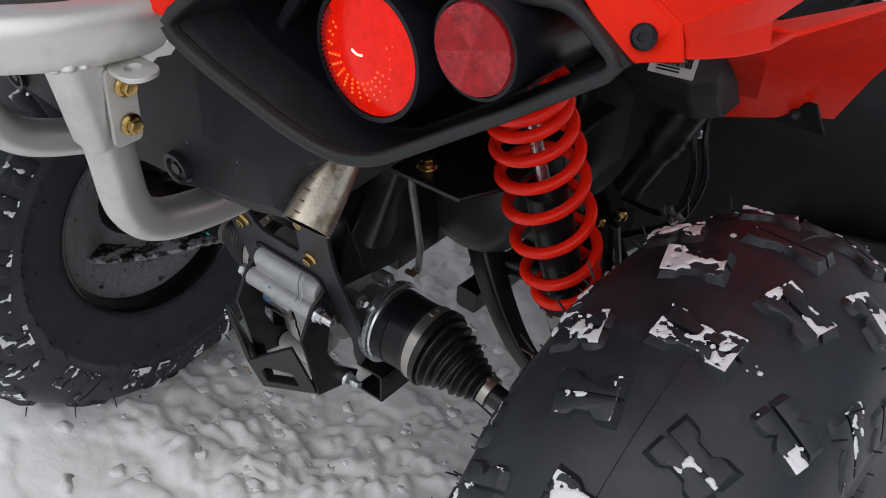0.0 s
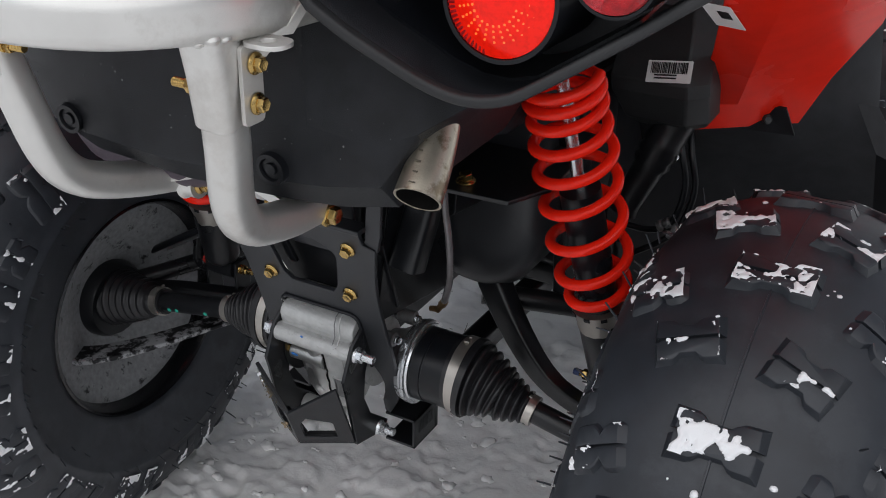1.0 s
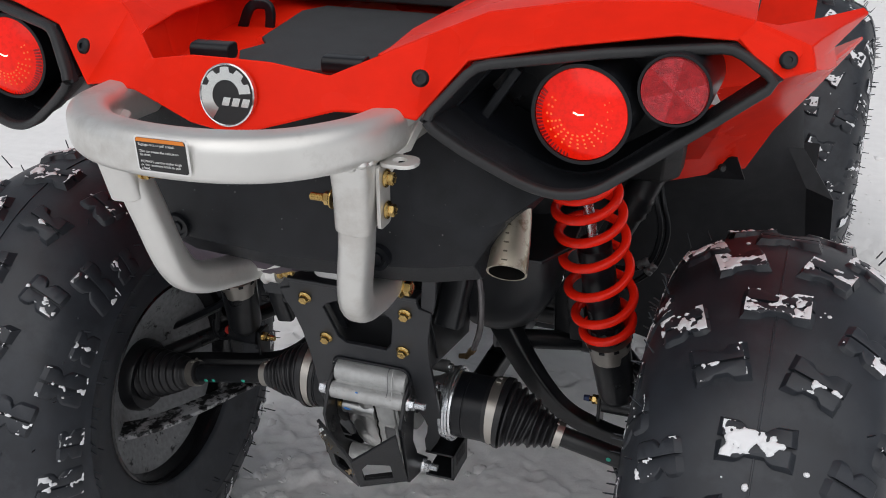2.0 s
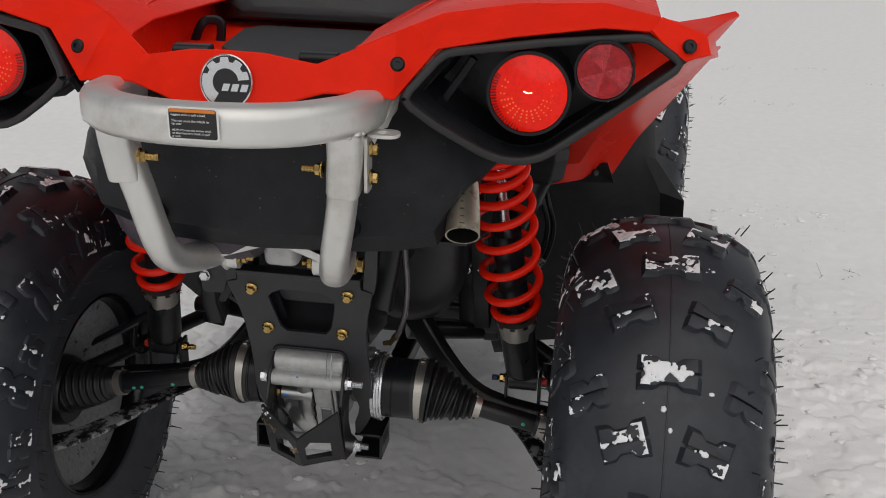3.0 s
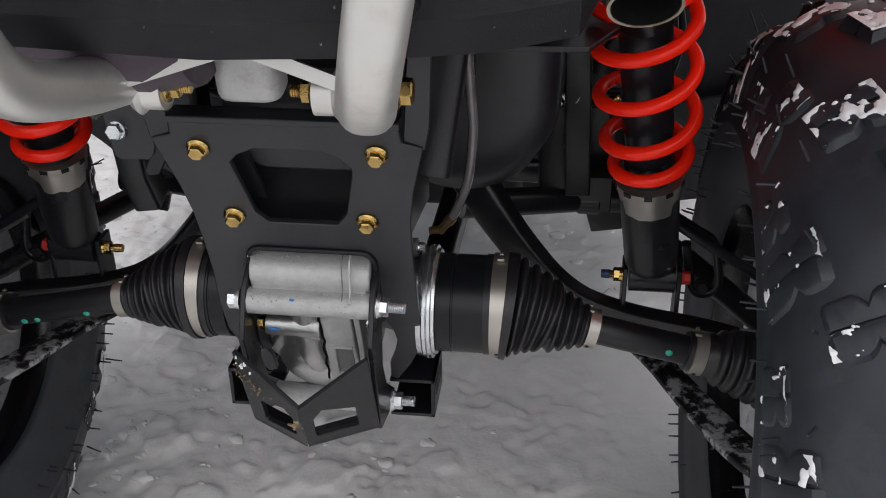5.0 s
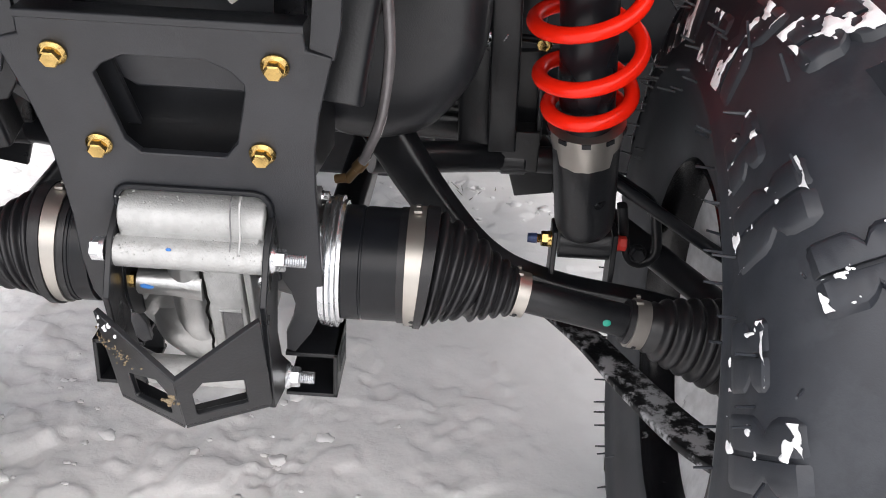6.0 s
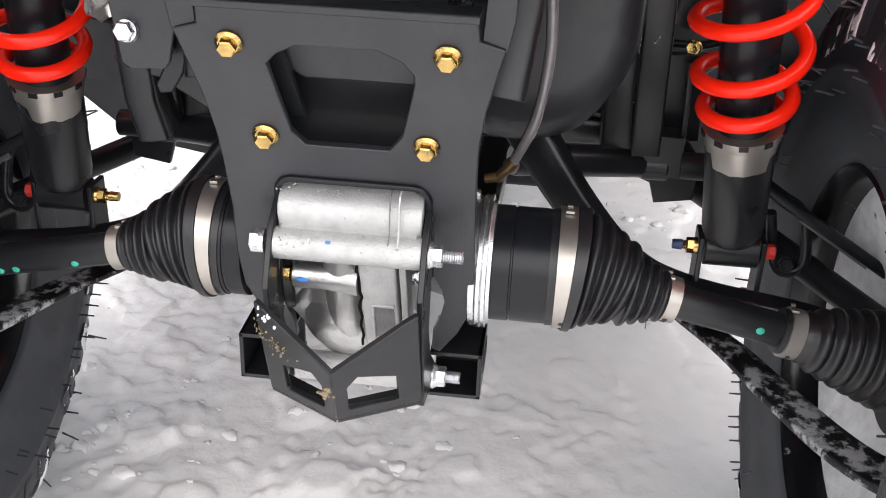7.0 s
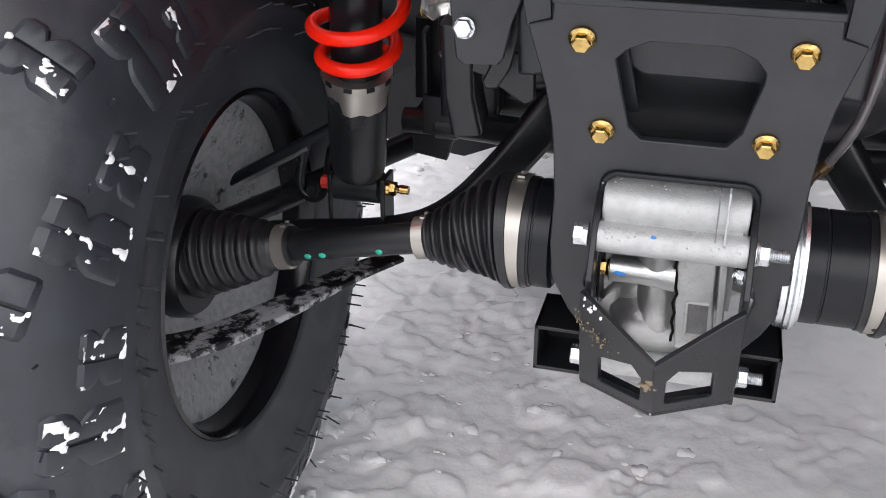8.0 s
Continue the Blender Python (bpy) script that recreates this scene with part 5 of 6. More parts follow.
deck = part("rear_deck", bm, RED, body, "red plastic storage deck")
bm = slab(bmesh.new(), [(-0.045, -0.125), (0.06, -0.125), (0.10, -0.09), (0.10, 0.10), (-0.07, 0.10), (-0.085, 0.07), (-0.07, -0.04), (-0.055, -0.06), (-0.065, -0.09)], [], axes((0, 0.02, 0.822), (1, 0, 0), (0, 1, 0)), 0.004)
part("deck_mat", bm, MAT_GREY, deck, "dark grey rubber deck mat", bevel=0.001)

for q in ((-0.062, -0.118, 0.838), (0.066, -0.124, 0.838)):
    bm = bmesh.new()
    sweep(bm, [(q[0] - 0.018, q[1], q[2]), (q[0] + 0.018, q[1] + 0.003, q[2])], rounded(0.020, 0.014, 0.005))
    part("deck_catch", bm, PLASTIC_DARK, deck, "black rubber catch", bevel=0.001)
bm = sweep(bmesh.new(), spline([(-0.121, 0.03, 0.818), (-0.113, 0.03, 0.836), (-0.106, 0.032, 0.843), (-0.094, 0.034, 0.843), (-0.090, 0.034, 0.836), (-0.092, 0.034, 0.818)], 6), rounded(0.010, 0.006, 0.002), up=(0, 1, 0))
part("tie_loop", bm, PLASTIC_DARK, deck, "black plastic tie-down loop")
# footwells between the wheels, mostly unseen, added to block light from the snow beneath
for s in (-1, 1):
    rows = [[(s * x, y, z) for x, y, z in row] for row in ([(0.15, 0.52, 0.40), (0.15, 0.56, 0.30), (0.15, 0.98, 0.30), (0.15, 1.06, 0.42)], [(0.30, 0.53, 0.38), (0.30, 0.58, 0.29), (0.30, 0.98, 0.29), (0.30, 1.05, 0.42)], [(0.44, 0.55, 0.40), (0.44, 0.60, 0.30), (0.44, 0.96, 0.30), (0.44, 1.03, 0.42)])]
    part("footwell", sheet(bmesh.new(), rows, 0.004), MUD_BLACK, quad, "black plastic footwell, mostly unseen, that shades the snow")
# front half: bonnet and front arms
bm = bmesh.new()
sections = []
for y, w, z0, z1 in ((0.93, 0.17, 0.62, 0.90), (1.10, 0.19, 0.60, 0.91), (1.40, 0.17, 0.56, 0.86), (1.60, 0.13, 0.52, 0.76), (1.66, 0.09, 0.52, 0.68)):
    sections.append([bm.verts.new((u * w, y, z0 + (z1 - z0) * v)) for u, v in ((-1, 0), (-1.0, 0.55), (-0.6, 1), (0.6, 1), (1.0, 0.55), (1, 0))])
for r0, r1 in zip(sections, sections[1:]):
    for k in range(6):
        bm.faces.new((r0[k], r0[(k + 1) % 6], r1[(k + 1) % 6], r1[k]))
bm.faces.new(sections[0])
bm.faces.new(sections[-1])
part("bonnet", bm, RED, quad, "red plastic front bonnet", bevel=0.01, segs=2)
for s in (-1, 1):
    bm = bmesh.new()
    sweep(bm, [(s * 0.10, 1.34, 0.34), (s * 0.34, 1.42, 0.29)], circle(0.014, 14))
    sweep(bm, [(s * 0.10, 1.50, 0.34), (s * 0.34, 1.42, 0.29)], circle(0.014, 14))
    sweep(bm, [(s * 0.12, 1.42, 0.62), (s * 0.28, 1.42, 0.31)], circle(0.022, 14))
    part("front_suspension_arm", bm, STEEL_BLACK, quad, "black front suspension arm")
part("front_frame", box(bmesh.new(), (0, 1.38, 0.44), (0.20, 0.34, 0.22)), MUD_BLACK, quad, "black front frame", bevel=0.02)
# front side panel
bm = sheet(bmesh.new(), [[(0.25, 0.88, 0.60), (0.34, 0.90, 0.60), (0.40, 0.92, 0.60)], [(0.25, 0.88, 0.74), (0.34, 0.90, 0.735), (0.402, 0.92, 0.73)], [(0.25, 0.90, 0.90), (0.34, 0.93, 0.90), (0.412, 0.96, 0.90)]], 0.004)
front_panel = part("front_side_panel", bm, RED, body, "red plastic side panel with a warning sticker")
bm = slab(bmesh.new(), rounded(0.074, 0.150, 0.006), [], axes((0.302, 0.892, 0.800), (1, 0.2, 0), (0, 0.12, 1)), -0.001)
part("warning_sticker", bm, INK, front_panel, "black and orange warning sticker")
bm = slab(bmesh.new(), circle(0.020, 28), [circle(0.0165, 28)], axes((0.302, 0.8895, 0.772), (1, 0.2, 0), (0, 0.12, 1)), -0.001)
part("warning_ring", bm, WHITE, front_panel)
# dark engine and belly mass
bm = bmesh.new()
for q, size in (((0, 0.70, 0.62), (0.34, 0.80, 0.34)), ((0, 0.85, 0.36), (0.26, 0.70, 0.22)), ((0.0, 0.20, 0.72), (0.36, 0.26, 0.16)), ((0.0, 0.30, 0.535), (0.15, 0.22, 0.21))):
    box(bm, q, size)
part("engine_block", bm, MUD_BLACK, quad, "black engine and body underside", bevel=0.02, segs=3)

# rounded black housing beside the shock, and the box above it
bm = bmesh.new()
grid = []
shape = spline([(x, z, 0) for x, z in ((0.052, 0.640), (0.053, 0.47), (0.060, 0.428), (0.085, 0.419), (0.110, 0.421), (0.135, 0.432), (0.155, 0.456), (0.168, 0.482), (0.174, 0.52), (0.176, 0.640))], 5)
for y, k in ((0.172, 0.62), (0.174, 0.80), (0.182, 0.93), (0.200, 1.0), (0.36, 1.0)):
    grid.append([bm.verts.new((0.114 + (q.x - 0.114) * k, y + 0.10 * max(0.0, 0.50 - q.y) * (1 if y < 0.3 else 0), 0.54 + (q.y - 0.54) * (1 if q.y > 0.54 else k))) for q in shape])
n = len(grid[0])
for r0, r1 in zip(grid, grid[1:]):
    for k in range(n):
        bm.faces.new((r0[k], r0[(k + 1) % n], r1[(k + 1) % n], r1[k]))
bm.faces.new(grid[0])
bm.faces.new(grid[-1])
drum = part("belt_housing", bm, PLATE_BLACK, quad, "rounded black plastic belt housing", smooth=70)
bm = slab(bmesh.new(), [(0.085, 0.05), (0.19, 0.055), (0.21, 0.10), (0.20, 0.28), (0.08, 0.28)], [], axes((0, 0, 0.592), (1, 0, 0), (0, 1, 0)), 0.004)
part("bracket_plate", bm, STEEL_BLACK, drum, "black flat bracket", bevel=0.001)
bolt(drum, (0.138, 0.075, 0.596), (0, -0.1, 1), 0.0065, GOLD)
bm = bmesh.new()
sections = []
for z, y, left, front, side_x in ((0.586, 0.330, 0.208, 0.262, 0.276), (0.602, 0.300, 0.204, 0.268, 0.286), (0.640, 0.266, 0.198, 0.275, 0.292), (0.655, 0.2605, 0.198, 0.275, 0.292), (0.700, 0.2895, 0.198, 0.268, 0.287), (0.720, 0.303, 0.200, 0.262, 0.276)):
    sections.append([bm.verts.new(q) for q in ((left, y + 0.12, z), (left, y, z), (front, y, z), (side_x, y + 0.022, z), (side_x, y + 0.12, z))])
for r0, r1 in zip(sections, sections[1:]):
    for k in range(5):
        bm.faces.new((r0[k], r0[(k + 1) % 5], r1[(k + 1) % 5], r1[k]))
bm.faces.new(sections[0])
bm.faces.new(sections[-1])
airbox = part("airbox", bm, LIP, quad, "black plastic box with a white label", bevel=0.002, segs=2, smooth=9)
LABEL = axes((0.2555, 0.2655, 0.666), (1, 0.02, 0.12), (-0.1, 0.55, 0.83))
label_out = -0.0006 if (LABEL.to_3x3() @ Vector((0, 0, 1))).y > 0 else 0.0006
bm = slab(bmesh.new(), rounded(0.044, 0.022, 0.001), [], LABEL, label_out)
paper = part("barcode_label", bm, WHITE, airbox, "white barcode label")
rng = random.Random(8)
bm = bmesh.new()
x = -0.018
while x < 0.018:
    w = rng.choice((0.0005, 0.0008, 0.0014))
    slab(bm, [(x, -0.002), (x + w, -0.002), (x + w, 0.009), (x, 0.009)], [], LABEL @ Matrix.Translation((0, 0, label_out * 1.6)), label_out)
    x += w + rng.choice((0.0006, 0.0010))
for y in (-0.0045, -0.0075):
    slab(bm, [(-0.014, y), (0.008, y), (0.008, y + 0.0014), (-0.014, y + 0.0014)], [], LABEL @ Matrix.Translation((0, 0, label_out * 1.6)), label_out)
part("label_print", bm, INK, paper)
# rubber duct and thin hoses behind the shock
bm = lathe(bmesh.new(), (0.252, 0.335, 0.600), (-0.048, -0.015, -0.115), [(0, 0.020), (0.030, 0.020), (0.034, 0.022), (0.040, 0.0195), (0.046, 0.022), (0.052, 0.0190), (0.058, 0.021), (0.064, 0.0175), (0.115, 0.015), (0.124, 0.017)], 28)
part("rubber_duct", bm, BOOT, quad, "black ribbed rubber duct behind the shock", smooth=50)
for k, line in enumerate(([(0.244, 0.36, 0.605), (0.257, 0.335, 0.568), (0.268, 0.33, 0.526), (0.259, 0.33, 0.482), (0.236, 0.33, 0.466), (0.196, 0.33, 0.466)],
                          [(0.252, 0.37, 0.600), (0.266, 0.345, 0.560), (0.276, 0.34, 0.520), (0.268, 0.335, 0.480), (0.250, 0.33, 0.456), (0.205, 0.315, 0.428)])):
    loom = part("wiring_hose", sweep(bmesh.new(), spline(line, 10), circle(0.0036, 12), up=(0, 1, 0)), PLASTIC_DARK, quad, "thin black hose looped behind the shock", smooth=60)
    q = Vector(line[3]).lerp(Vector(line[4]), 0.35 + 0.1 * k)
    ahead = (Vector(line[4]) - Vector(line[3])).normalized()
    bm = lathe(bmesh.new(), q - ahead * 0.008, ahead, [(0, 0.0045), (0.002, 0.0060), (0.007, 0.0060), (0.008, 0.0048), (0.010, 0.0048), (0.011, 0.0062), (0.016, 0.0062), (0.017, 0.0042)], 14)
    part("connector", bm, CAST_DARK, loom, "grey plug connector")
bolt(quad, (0.203, 0.322, 0.452), (-0.3, -1, 0.2), 0.0062, GOLD, flange=1.2, label="gold bolt behind the shock")
# clear breather hose with a brass end
bm = sweep(bmesh.new(), spline([(0.107, 0.09, 0.60), (0.110, 0.088, 0.56), (0.112, 0.094, 0.52), (0.107, 0.106, 0.475), (0.096, 0.118, 0.442), (0.088, 0.124, 0.428)], 8), circle(0.0037, 14), up=(1, 0, 0))
hose = part("breather_hose", bm, HOSE, quad, "clear grey breather hose with a brass fitting", smooth=70)
bm = bmesh.new()
lathe(bm, (0.092, 0.121, 0.434), (-0.55, 0.25, -0.8), [(-0.004, 0.0043), (0.003, 0.0046), (0.004, 0.0034), (0.016, 0.0034)], 18)
lathe(bm, (0.083, 0.124, 0.423), (-1, 0.1, -0.25), [(0, 0.0034), (0.008, 0.0030)], 14)
part("hose_fitting", bm, BRASS, hose)
rail = axes((0.067, 0.036, 0.45), (1, 0.0, 0), (0.078, 0.041, 0.24))
bm = slab(bmesh.new(), [(-0.024, 0.016), (0.0, 0.006), (0.0, 0.262), (-0.034, 0.262)], [], rail, -0.003)
slab(bm, [(-0.002, -0.004), (0.0, -0.004), (0.0, 0.262), (-0.002, 0.262)], [], rail, -0.15)
part("frame_rail", bm, STEEL_BLACK, quad, "black folded steel frame rail", bevel=0.0008)
# tabs on the carrier's upper corners, side bracket, heat shield and silencer end
for s in (-1, 1):
    bm = slab(bmesh.new(), [(s * 0.0755, 0.548), (s * 0.089, 0.544), (s * 0.092, 0.560), (s * 0.094, 0.615), (s * 0.080, 0.620)], [], axes((0.002, 0.0, 0), (1, 0, 0), (0, 0, 1)), 0.004 * -1)
    part("carrier_tab", bm, PLATE_BLACK, carrier, bevel=0.0008)
bm = sweep(bmesh.new(), [(-0.072, 0.002, 0.562), (0.076, 0.002, 0.562)], rounded(0.020, 0.005, 0.0015))
part("carrier_lip", bm, PLATE_BLACK, carrier)
bm = slab(bmesh.new(), [(-0.146, 0.546), (-0.141, 0.506), (-0.137, 0.503), (-0.114, 0.504), (-0.111, 0.508), (-0.106, 0.530), (-0.100, 0.546)], [], axes((0, 0.060, 0), (1, 0, 0), (0, 0, 1)), 0.004)
side = part("side_bracket", bm, PLATE_BLACK, quad, "black steel side bracket with a bright bolt", bevel=0.001)
bolt(side, (-0.135, 0.056, 0.526), (0, -1, 0.15), 0.0062, ZINC, flange=1.2)
bm = slab(bmesh.new(), [(-0.112, 0.540), (-0.103, 0.538), (-0.106, 0.512), (-0.110, 0.496), (-0.118, 0.483), (-0.126, 0.482), (-0.128, 0.488), (-0.122, 0.500), (-0.119, 0.514), (-0.120, 0.528)], [[(-0.116, 0.512), (-0.1135, 0.512), (-0.1125, 0.524), (-0.115, 0.524)]], axes((0, 0.078, 0), (1, 0, 0), (0, 0, 1)), 0.004)
part("bracket_strap", bm, STEEL_BLACK, side, "curved black strap with a slot", bevel=0.0012)
bm = slab(bmesh.new(), [(-0.164, 0.496), (-0.160, 0.490), (-0.133, 0.484), (-0.104, 0.466), (-0.097, 0.470), (-0.098, 0.500), (-0.150, 0.506)], [], axes((0, 0.100, 0), (1, 0, 0), (0, 0, 1)), 0.004)
part("bracket_web", bm, STEEL_BLACK, side, bevel=0.0012)
bolt(side, (-0.125, 0.096, 0.493), (0, -0.3, -1), 0.0036, GOLD, tail=0.008, flange=1.1)
bm = bmesh.new()
sweep(bm, [(-0.150, 0.104, 0.520), (-0.150, 0.112, 0.470), (-0.146, 0.120, 0.440)], rounded(0.022, 0.030, 0.004), up=(0, 1, 0))
part("bracket_channel", bm, STEEL_BLACK, side, "black channel below the bracket", bevel=0.001)
bm = bmesh.new()
rows = []
for i in range(14):
    row = []
    for k in range(14):
        u, v = i / 13, k / 13
        q = Vector((-0.168 + 0.062 * u, 0.085 - 0.02 * math.sin(3 * v), 0.524 + 0.055 * v))
        row.append(q + Vector((0, 0.012 * noise.noise(Vector((u * 5, v * 5, 2))), 0.004 * noise.noise(Vector((u * 7, v * 6, 9))))))
    rows.append(row)
FOIL = material("crumpled_foil", (0.80, 0.79, 0.77), 0.28, 0.9, 0.05, 60, 0.5, 120)
part("heat_shield", sheet(bm, rows, 0.001), FOIL, quad, "crumpled bright foil heat shield", smooth=25)
bm = sweep(bmesh.new(), [(-0.010, -0.030, 0.650), (-0.010, -0.016, 0.586)], rounded(0.040, 0.030, 0.010), up=(0, -1, 0))
part("silencer_end", bm, CAST, quad, "bright metal silencer end", bevel=0.003)
for s in (-1, 1):
    bm = lathe(bmesh.new(), (s * 0.060, -0.070, 0.607), (-s, 0, 0), [(0, 0.013), (0.004, 0.016), (0.007, 0.013), (0.018, 0.013)], 24)
    part("leg_bush", bm, ALU, bumper)
    bolt(bumper, (s * 0.042, -0.070, 0.607), (-s, 0, 0), 0.006, GOLD, tail=0.008)

for s in (-1, 1):
    bolt(quad, (s * 0.188, 0.270, 0.386), (-s, -0.3, 0), 0.006, ZINC, flange=1.1, label="bright bolt on the arm pivot")
    bolt(quad, (s * 0.172, 0.235, 0.492), (-s * 0.6, -1, 0), 0.006, ZINC, flange=1.1, label="bright frame bolt")
for s in (-1, 1):
    # ribbed strut, link and their bolts behind the shock
    bm = bmesh.new()
    sweep(bm, [(s * 0.207, 0.268, 0.475), (s * 0.212, 0.284, 0.400)], rounded(0.044, 0.006, 0.001), up=(0, 1, 0))
    strut = part("ribbed_strut", bm, STEEL_BLACK, quad, "black ribbed strut behind the shock", bevel=0.0005)
    for k in (0, 3):
        x = 0.190 + 0.0085 * k
        bm = sweep(bmesh.new(), [(s * x, 0.245 + 0.002 * k, 0.470), (s * (x + 0.004), 0.262 + 0.002 * k, 0.405)], rounded(0.0040, 0.012, 0.001), up=(0, 1, 0))
        part("rib", bm, PLATE_BLACK, strut, bevel=0.0004)
    bm = bmesh.new()
    lathe(bm, (s * 0.190, 0.268, 0.3845), (s, 0, 0), [(0, 0.012), (0.002, 0.0135), (0.020, 0.0135), (0.022, 0.011), (0.050, 0.011)], 24)
    slab(bm, [(s * 0.192, 0.388), (s * 0.225, 0.402), (s * 0.238, 0.385), (s * 0.236, 0.350), (s * 0.205, 0.345)], [], axes((0, 0.285, 0), (1, 0, 0), (0, 0, 1)), 0.005)
    pivot = part("arm_pivot", bm, STEEL_BLACK, quad, "black pivot boss with a marked bolt", bevel=0.0008)
    bolt(pivot, (s * 0.1885, 0.268, 0.3845), (-s, -0.25, 0), 0.0085, ZINC, flange=1.1, label="bright nut with red paint")
    bm = bmesh.new()
    bmesh.ops.create_icosphere(bm, subdivisions=2, radius=0.0036, matrix=Matrix.Translation((s * 0.1800, 0.264, 0.3915)) @ Matrix.Diagonal((1, 0.8, 0.7, 1)))
    part("paint_mark", bm, RED_DAB, pivot)
    bm = sweep(bmesh.new(), [(s * 0.150, 0.245, 0.505), (s * 0.186, 0.235, 0.480), (s * 0.182, 0.250, 0.440)], rounded(0.012, 0.005, 0.0015), up=(0, 1, 0))
    link = part("bent_bracket", bm, STEEL_BLACK, quad, "black bent steel bracket with bolts", bevel=0.0006)
    bolt(link, (s * 0.1855, 0.228, 0.499), (-s * 0.5, -1, 0.1), 0.0058, ZINC, flange=1.15)
    bolt(link, (s * 0.2165, 0.255, 0.484), (-s * 0.4, -1, 0.1), 0.0048, GOLD, flange=1.25)
# frame and suspension arms
bm = bmesh.new()
for s in (-1, 1):
    sweep(bm, [(s * 0.085, 0.06, 0.50), (s * 0.10, 0.10, 0.62), (s * 0.12, 0.12, 0.80)], rounded(0.03, 0.03, 0.006), up=(0, 1, 0))
    sweep(bm, [(s * 0.06, 0.25, 0.30), (s * 0.07, 0.9, 0.30)], rounded(0.03, 0.03, 0.006))
    sweep(bm, [(s * 0.09, 0.12, 0.55), (s * 0.10, 0.5, 0.50)], rounded(0.03, 0.03, 0.006))
sweep(bm, [(-0.16, 0.30, 0.40), (0.16, 0.30, 0.40)], rounded(0.026, 0.026, 0.008))
for s in (-1, 1):
    sweep(bm, [(s * 0.09, 0.215, 0.400), (s * 0.200, 0.272, 0.384)], circle(0.0125, 16))
    sweep(bm, [(s * 0.10, 0.30, 0.425), (s * 0.205, 0.30, 0.412)], circle(0.012, 16))
    box(bm, (s * 0.205, 0.278, 0.395), (0.030, 0.045, 0.034))
    sweep(bm, [(s * 0.190, 0.25, 0.40), (s * 0.186, 0.225, 0.50), (s * 0.180, 0.20, 0.62)], rounded(0.022, 0.012, 0.002), up=(0, 1, 0))
    sweep(bm, [(s * 0.170, 0.27, 0.40), (s * 0.165, 0.26, 0.62)], rounded(0.030, 0.03, 0.004), up=(0, 1, 0))
part("frame", bm, STEEL_BLACK, quad, "black welded steel frame", bevel=0.0008)
for s in (-1, 1):
    bm = bmesh.new()
    arm = [(s * 0.066, 0.245, 0.468), (s * 0.104, 0.215, 0.420), (s * 0.143, 0.200, 0.370), (s * 0.184, 0.190, 0.333), (s * 0.235, 0.182, 0.316), (s * 0.31, 0.165, 0.312), (s * 0.37, 0.14, 0.308)]
    bent = spline(arm, 6)
    sweep(bm, bent, rounded(0.036, 0.030, 0.006), up=(0, 1, 0.2), sizes=[1.0 - 0.38 * min(1.0, k / 20) for k in range(len(bent))])
    sweep(bm, spline([(s * 0.12, 0.42, 0.385), (s * 0.24, 0.31, 0.35), (s * 0.37, 0.14, 0.32)], 6), circle(0.011, 12), up=(0, 1, 0.2))
    part("suspension_arm", bm, STEEL_BLACK, quad, "black tubular suspension arm", smooth=60)
    bm = rod(bmesh.new(), (s * 0.262, 0.190, 0.410), (s * 0.392, 0.176, 0.333), 0.0046, seg=16)
    part("brake_line", bm, PLASTIC_DARK, quad, "thin black brake line", smooth=60)
    loop = spline([(s * 0.268, 0.205, 0.405), (s * 0.290, 0.205, 0.391), (s * 0.305, 0.205, 0.381), (s * 0.311, 0.205, 0.363), (s * 0.313, 0.204, 0.340), (s * 0.302, 0.204, 0.331), (s * 0.291, 0.204, 0.339), (s * 0.283, 0.205, 0.378)], 6)
    loop_bar = part("arm_bracket", sweep(bmesh.new(), loop, rounded(0.0075, 0.012, 0.003), up=(0, 1, 0)), STEEL_BLACK, quad, "black looped bracket on the suspension arm", smooth=50)
    bolt(loop_bar, (s * 0.299, 0.200, 0.340), (0, -1, 0.2), 0.0055, STEEL_BLACK, flange=1.3)
    bm = sweep(bmesh.new(), [(s * 0.303, 0.200, 0.378), (s * 0.332, 0.199, 0.3605), (s * 0.372, 0.196, 0.336), (s * 0.396, 0.190, 0.322)], rounded(0.0065, 0.0040, 0.0012), up=(0, -1, 0.5))
    part("knuckle_edge", bm, CAST_DARK, quad, "worn grey edge of the wheel carrier", bevel=0.0006)
    line = spline([(s * 0.236, 0.228, 0.272), (s * 0.268, 0.180, 0.271), (s * 0.300, 0.116, 0.270), (s * 0.336, 0.056, 0.270), (s * 0.385, 0.016, 0.270)], 8)
    bm = sweep(bmesh.new(), line, rounded(0.034, 0.007, 0.002), sizes=[0.62 + 0.5 * k / len(line) for k in range(len(line))])
    part("lower_arm_plate", bm, ARM_SNOW, quad, "black arm plate with old snow lying on it", bevel=0.0008)

# snow on the lower arms and dirt on the guard
rng = random.Random(21)
DIRT = material("dried_mud", (0.23, 0.18, 0.115), 0.9, 0, 0.4, 200, 0.5, 800)
bm, frost = bmesh.new(), bmesh.new()
for k in range(16):
    c = Vector((-0.002 + rng.gauss(0, 0.003), -0.0275, 0.342 + rng.gauss(0, 0.0018)))
    bmesh.ops.create_icosphere(bm, subdivisions=1, radius=1.0, matrix=Matrix.Translation(c) @ Matrix.Diagonal((rng.uniform(0.0006, 0.0022), 0.0012, rng.uniform(0.0005, 0.0014), 1)))
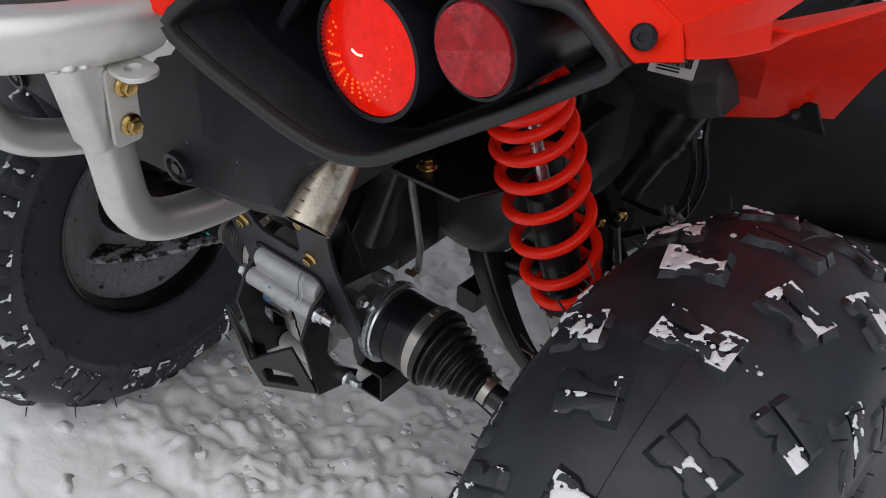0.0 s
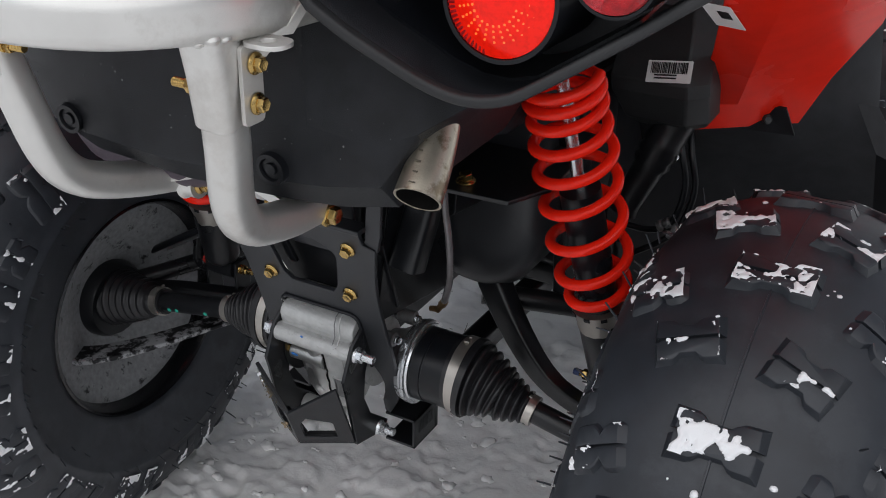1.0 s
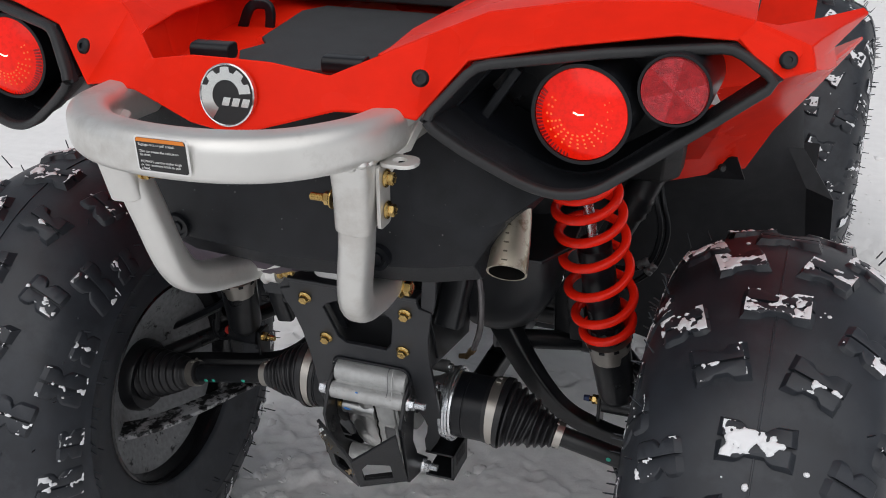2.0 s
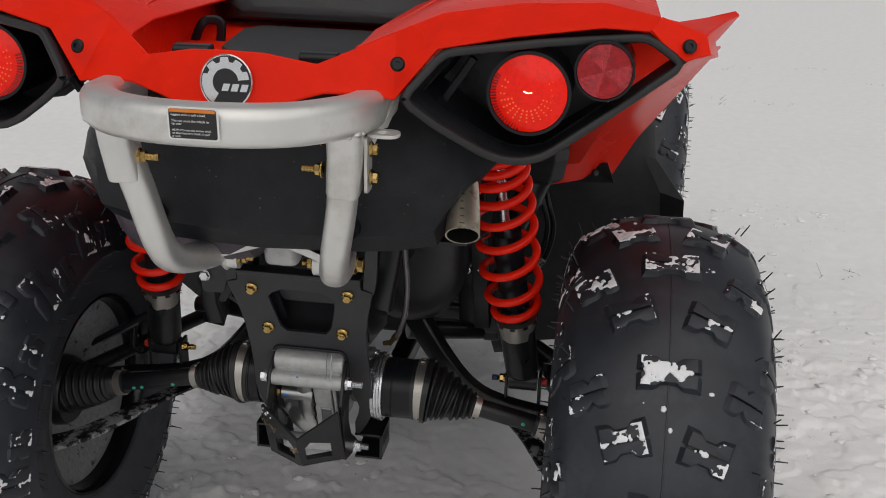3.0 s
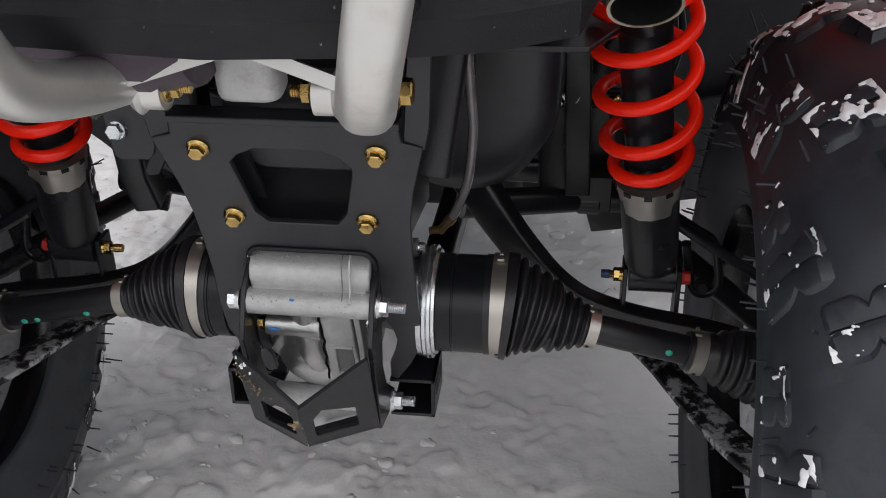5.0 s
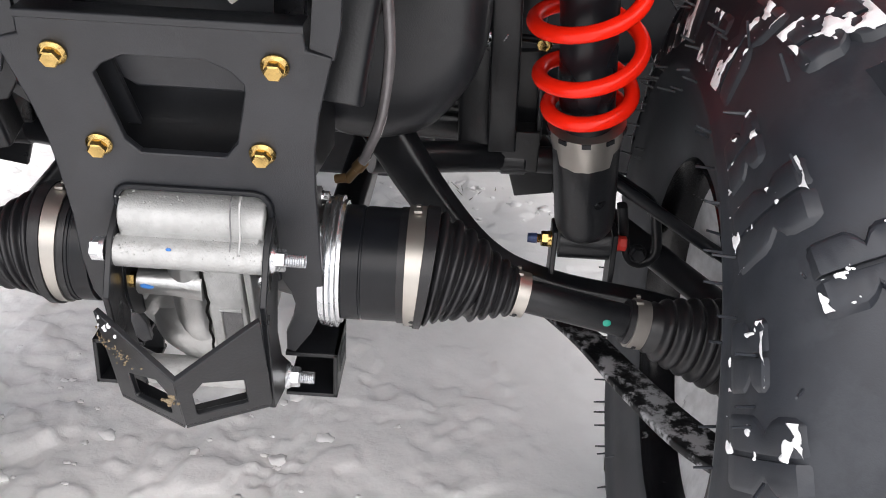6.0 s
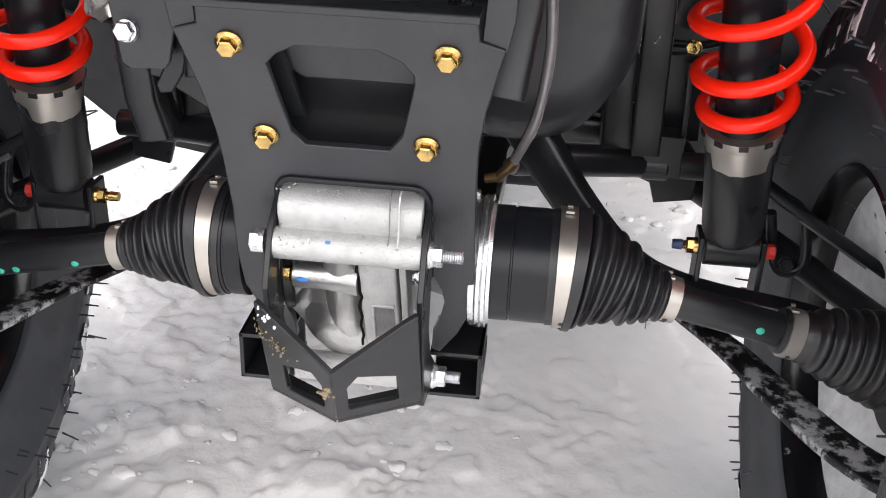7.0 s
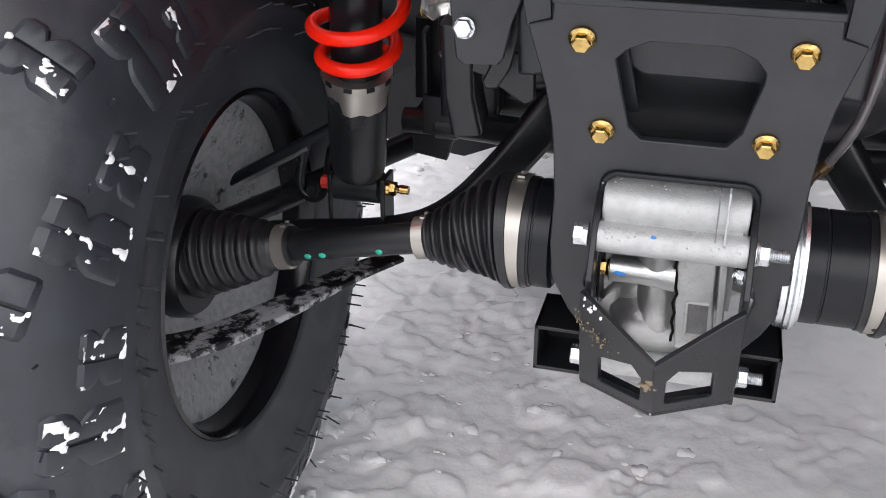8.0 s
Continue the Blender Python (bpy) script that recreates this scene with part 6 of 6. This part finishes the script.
for k in range(110):
    t = abs(rng.gauss(0, 0.4))
    c = Vector((-0.046 + 0.022 * min(t, 1.6) + rng.uniform(-0.005, 0.005), -0.0035 - 0.0125 * min(t, 1.6), 0.372 - 0.020 * t + rng.uniform(-0.006, 0.006)))
    bmesh.ops.create_icosphere(bm, subdivisions=1, radius=1.0, matrix=Matrix.Translation(c) @ Matrix.Diagonal((rng.uniform(0.0003, 0.0010), 0.0008, rng.uniform(0.0003, 0.0009), 1)))
for k in range(10):
    t = rng.random() ** 2
    c = Vector((-0.0462, -0.0150, 0.3895)).lerp(Vector((-0.034, -0.0215, 0.380)), t) + Vector((rng.uniform(0.001, 0.004), 0.0, rng.uniform(-0.004, 0.001)))
    bmesh.ops.create_icosphere(frost, subdivisions=1, radius=1.0, matrix=Matrix.Translation(c) @ Matrix.Diagonal((rng.uniform(0.0005, 0.0015), 0.0010, rng.uniform(0.0005, 0.0014), 1)))
tagged(part("frost", frost, SNOW_BIT, guard, "crumbs of snow on the guard"), kind="stuff")
tagged(part("dried_mud", bm, DIRT, guard, "specks of dried mud"), kind="stuff")

# water drops on the cover
WATER = material("water_drop", (0.12, 0.12, 0.125), 0.1, 0, 0.05, 60, spec=0.8)
bm = bmesh.new()
faces = [f for f in cover.data.polygons if f.normal.y < -0.4 and f.area > 1e-6]
areas = [f.area for f in faces]
for f in rng.choices(faces, weights=areas, k=110):
    corners = [cover.data.vertices[v].co for v in f.vertices]
    k = rng.randrange(1, len(corners) - 1)
    a, b = rng.random(), rng.random()
    if a + b > 1:
        a, b = 1 - a, 1 - b
    c = corners[0] + (corners[k] - corners[0]) * a + (corners[k + 1] - corners[0]) * b
    r = rng.choice((0.0003, 0.0004, 0.0005, 0.0006, 0.0009))
    bmesh.ops.create_icosphere(bm, subdivisions=1, radius=r, matrix=Matrix.Translation(c))
tagged(part("water_drops", bm, WATER, cover, "small water drops"), kind="stuff")

# condensation on the casting
bm = bmesh.new()
for k in range(110):
    x = rng.uniform(-0.042, 0.048)
    if k % 2:
        a = radians(rng.uniform(5, 85))
        q, r0 = Vector((x, 0.022, 0.414)), 0.0099
        q += Vector((0, -math.cos(a), math.sin(a))) * r0
    else:
        f = rng.random()
        q = Vector((min(x, 0.044), 0.0235 + 0.008 * f, 0.430 + 0.020 * f))
    bmesh.ops.create_icosphere(bm, subdivisions=1, radius=rng.choice((0.0003, 0.0004, 0.0005, 0.0007)), matrix=Matrix.Translation(q))
tagged(part("condensation", bm, CAST, housing, "tiny water drops on the casting"), kind="stuff")

# stamped marks on the tail pipe
for k in range(7):
    q = line_pipe[1].lerp(line_pipe[16], (k + 0.6) / 8) + Vector((0.001, -0.0136, 0.0098)) * (1.0 - 0.012 * k)
    bm = box(bmesh.new(), q, ((0.0050, 0.0034, 0.0044, 0.0028, 0.0050, 0.0040, 0.0046)[k], 0.0011, 0.0008), Matrix.Rotation(radians(46), 3, "X"))
    part("stamped_mark", bm, BRASS_DARK, pipe)

# sticker on the fender
FEND_N, FEND_U = Vector((-0.068, -0.493, -0.868)).normalized(), Vector((0.05, 0.866, -0.498))
FEND = axes(Vector((0.3255, 0.162, 0.7536)) + FEND_N * -0.003, FEND_U, FEND_N.cross(FEND_U))
tag = part("fender_sticker", slab(bmesh.new(), rounded(0.060, 0.026, 0.001), [], FEND @ Matrix.Translation((0, 0, 0.004)), 0.0006), WHITE, body, "white parts sticker with barcode")
for k in range(9):
    part("sticker_print", slab(bmesh.new(), [(-0.015 + 0.0022 * k, -0.002), (-0.0140 + 0.0022 * k, -0.002), (-0.0140 + 0.0022 * k, 0.008), (-0.015 + 0.0022 * k, 0.008)], [], FEND @ Matrix.Translation((0, 0, 0.0047)), 0.0004), INK, tag)

# loose crumbs of snow and dry grass
bm_verts, bm_faces = [], []
ico = bmesh.new()
bmesh.ops.create_icosphere(ico, subdivisions=2, radius=1.0)
base_v = [v.co.copy() for v in ico.verts]
base_f = [[v.index for v in f.verts] for f in ico.faces]
ico.free()
for k in range(4200):
    x, y = rng.uniform(-1.0, 1.5), rng.uniform(-0.4, 2.2)
    if noise.noise(Vector((x * 2.3, y * 2.3, 7.0))) < rng.uniform(-0.35, 0.35):
        continue
    r = 0.0022 + 0.0085 * rng.random() ** 4
    off = Vector((rng.random() * 90, rng.random() * 90, 0))
    z = height(x, y)
    start = len(bm_verts)
    for v in base_v:
        e = 1 + 0.9 * noise.noise(v * 1.3 + off) + 0.4 * noise.noise(v * 3.1 + off)
        bm_verts.append((x + v.x * r * e * 1.2, y + v.y * r * e, z + 0.05 * r + v.z * r * e * 0.6))
    bm_faces += [[start + i for i in f] for f in base_f]
me = bpy.data.meshes.new("snow_crumbs")
me.from_pydata(bm_verts, [], bm_faces)
me.shade_smooth()
me.materials.append(SNOW)
tagged(new("snow_crumbs", me), "loose crumbs of white snow", "snow", kind="stuff")
bm = bmesh.new()
for k in range(324):
    if k < 270:
        x, y = rng.uniform(0.6, 2.4), rng.uniform(0.3, 4.5)
    else:
        x, y = rng.uniform(-0.7, 0.6), rng.uniform(-0.1, 1.2)
    if k % 9 and k > 0:
        x, y = gx + rng.gauss(0, 0.03), gy + rng.gauss(0, 0.03)
    gx, gy = x, y
    z = height(x, y)
    a = rng.uniform(0, 6.28)
    L = rng.uniform(0.005, 0.020) if rng.random() < 0.85 else rng.uniform(0.026, 0.045)
    lean = Vector((math.cos(a), math.sin(a), rng.uniform(0.1, 1.0))).normalized() * L
    rod(bm, (x, y, z - 0.002), Vector((x, y, z)) + lean, 0.0007, 0.0003, 4)
tagged(part("dry_grass", bm, GRASS), "dry brown grass blades poking through snow", "grass", kind="stuff")
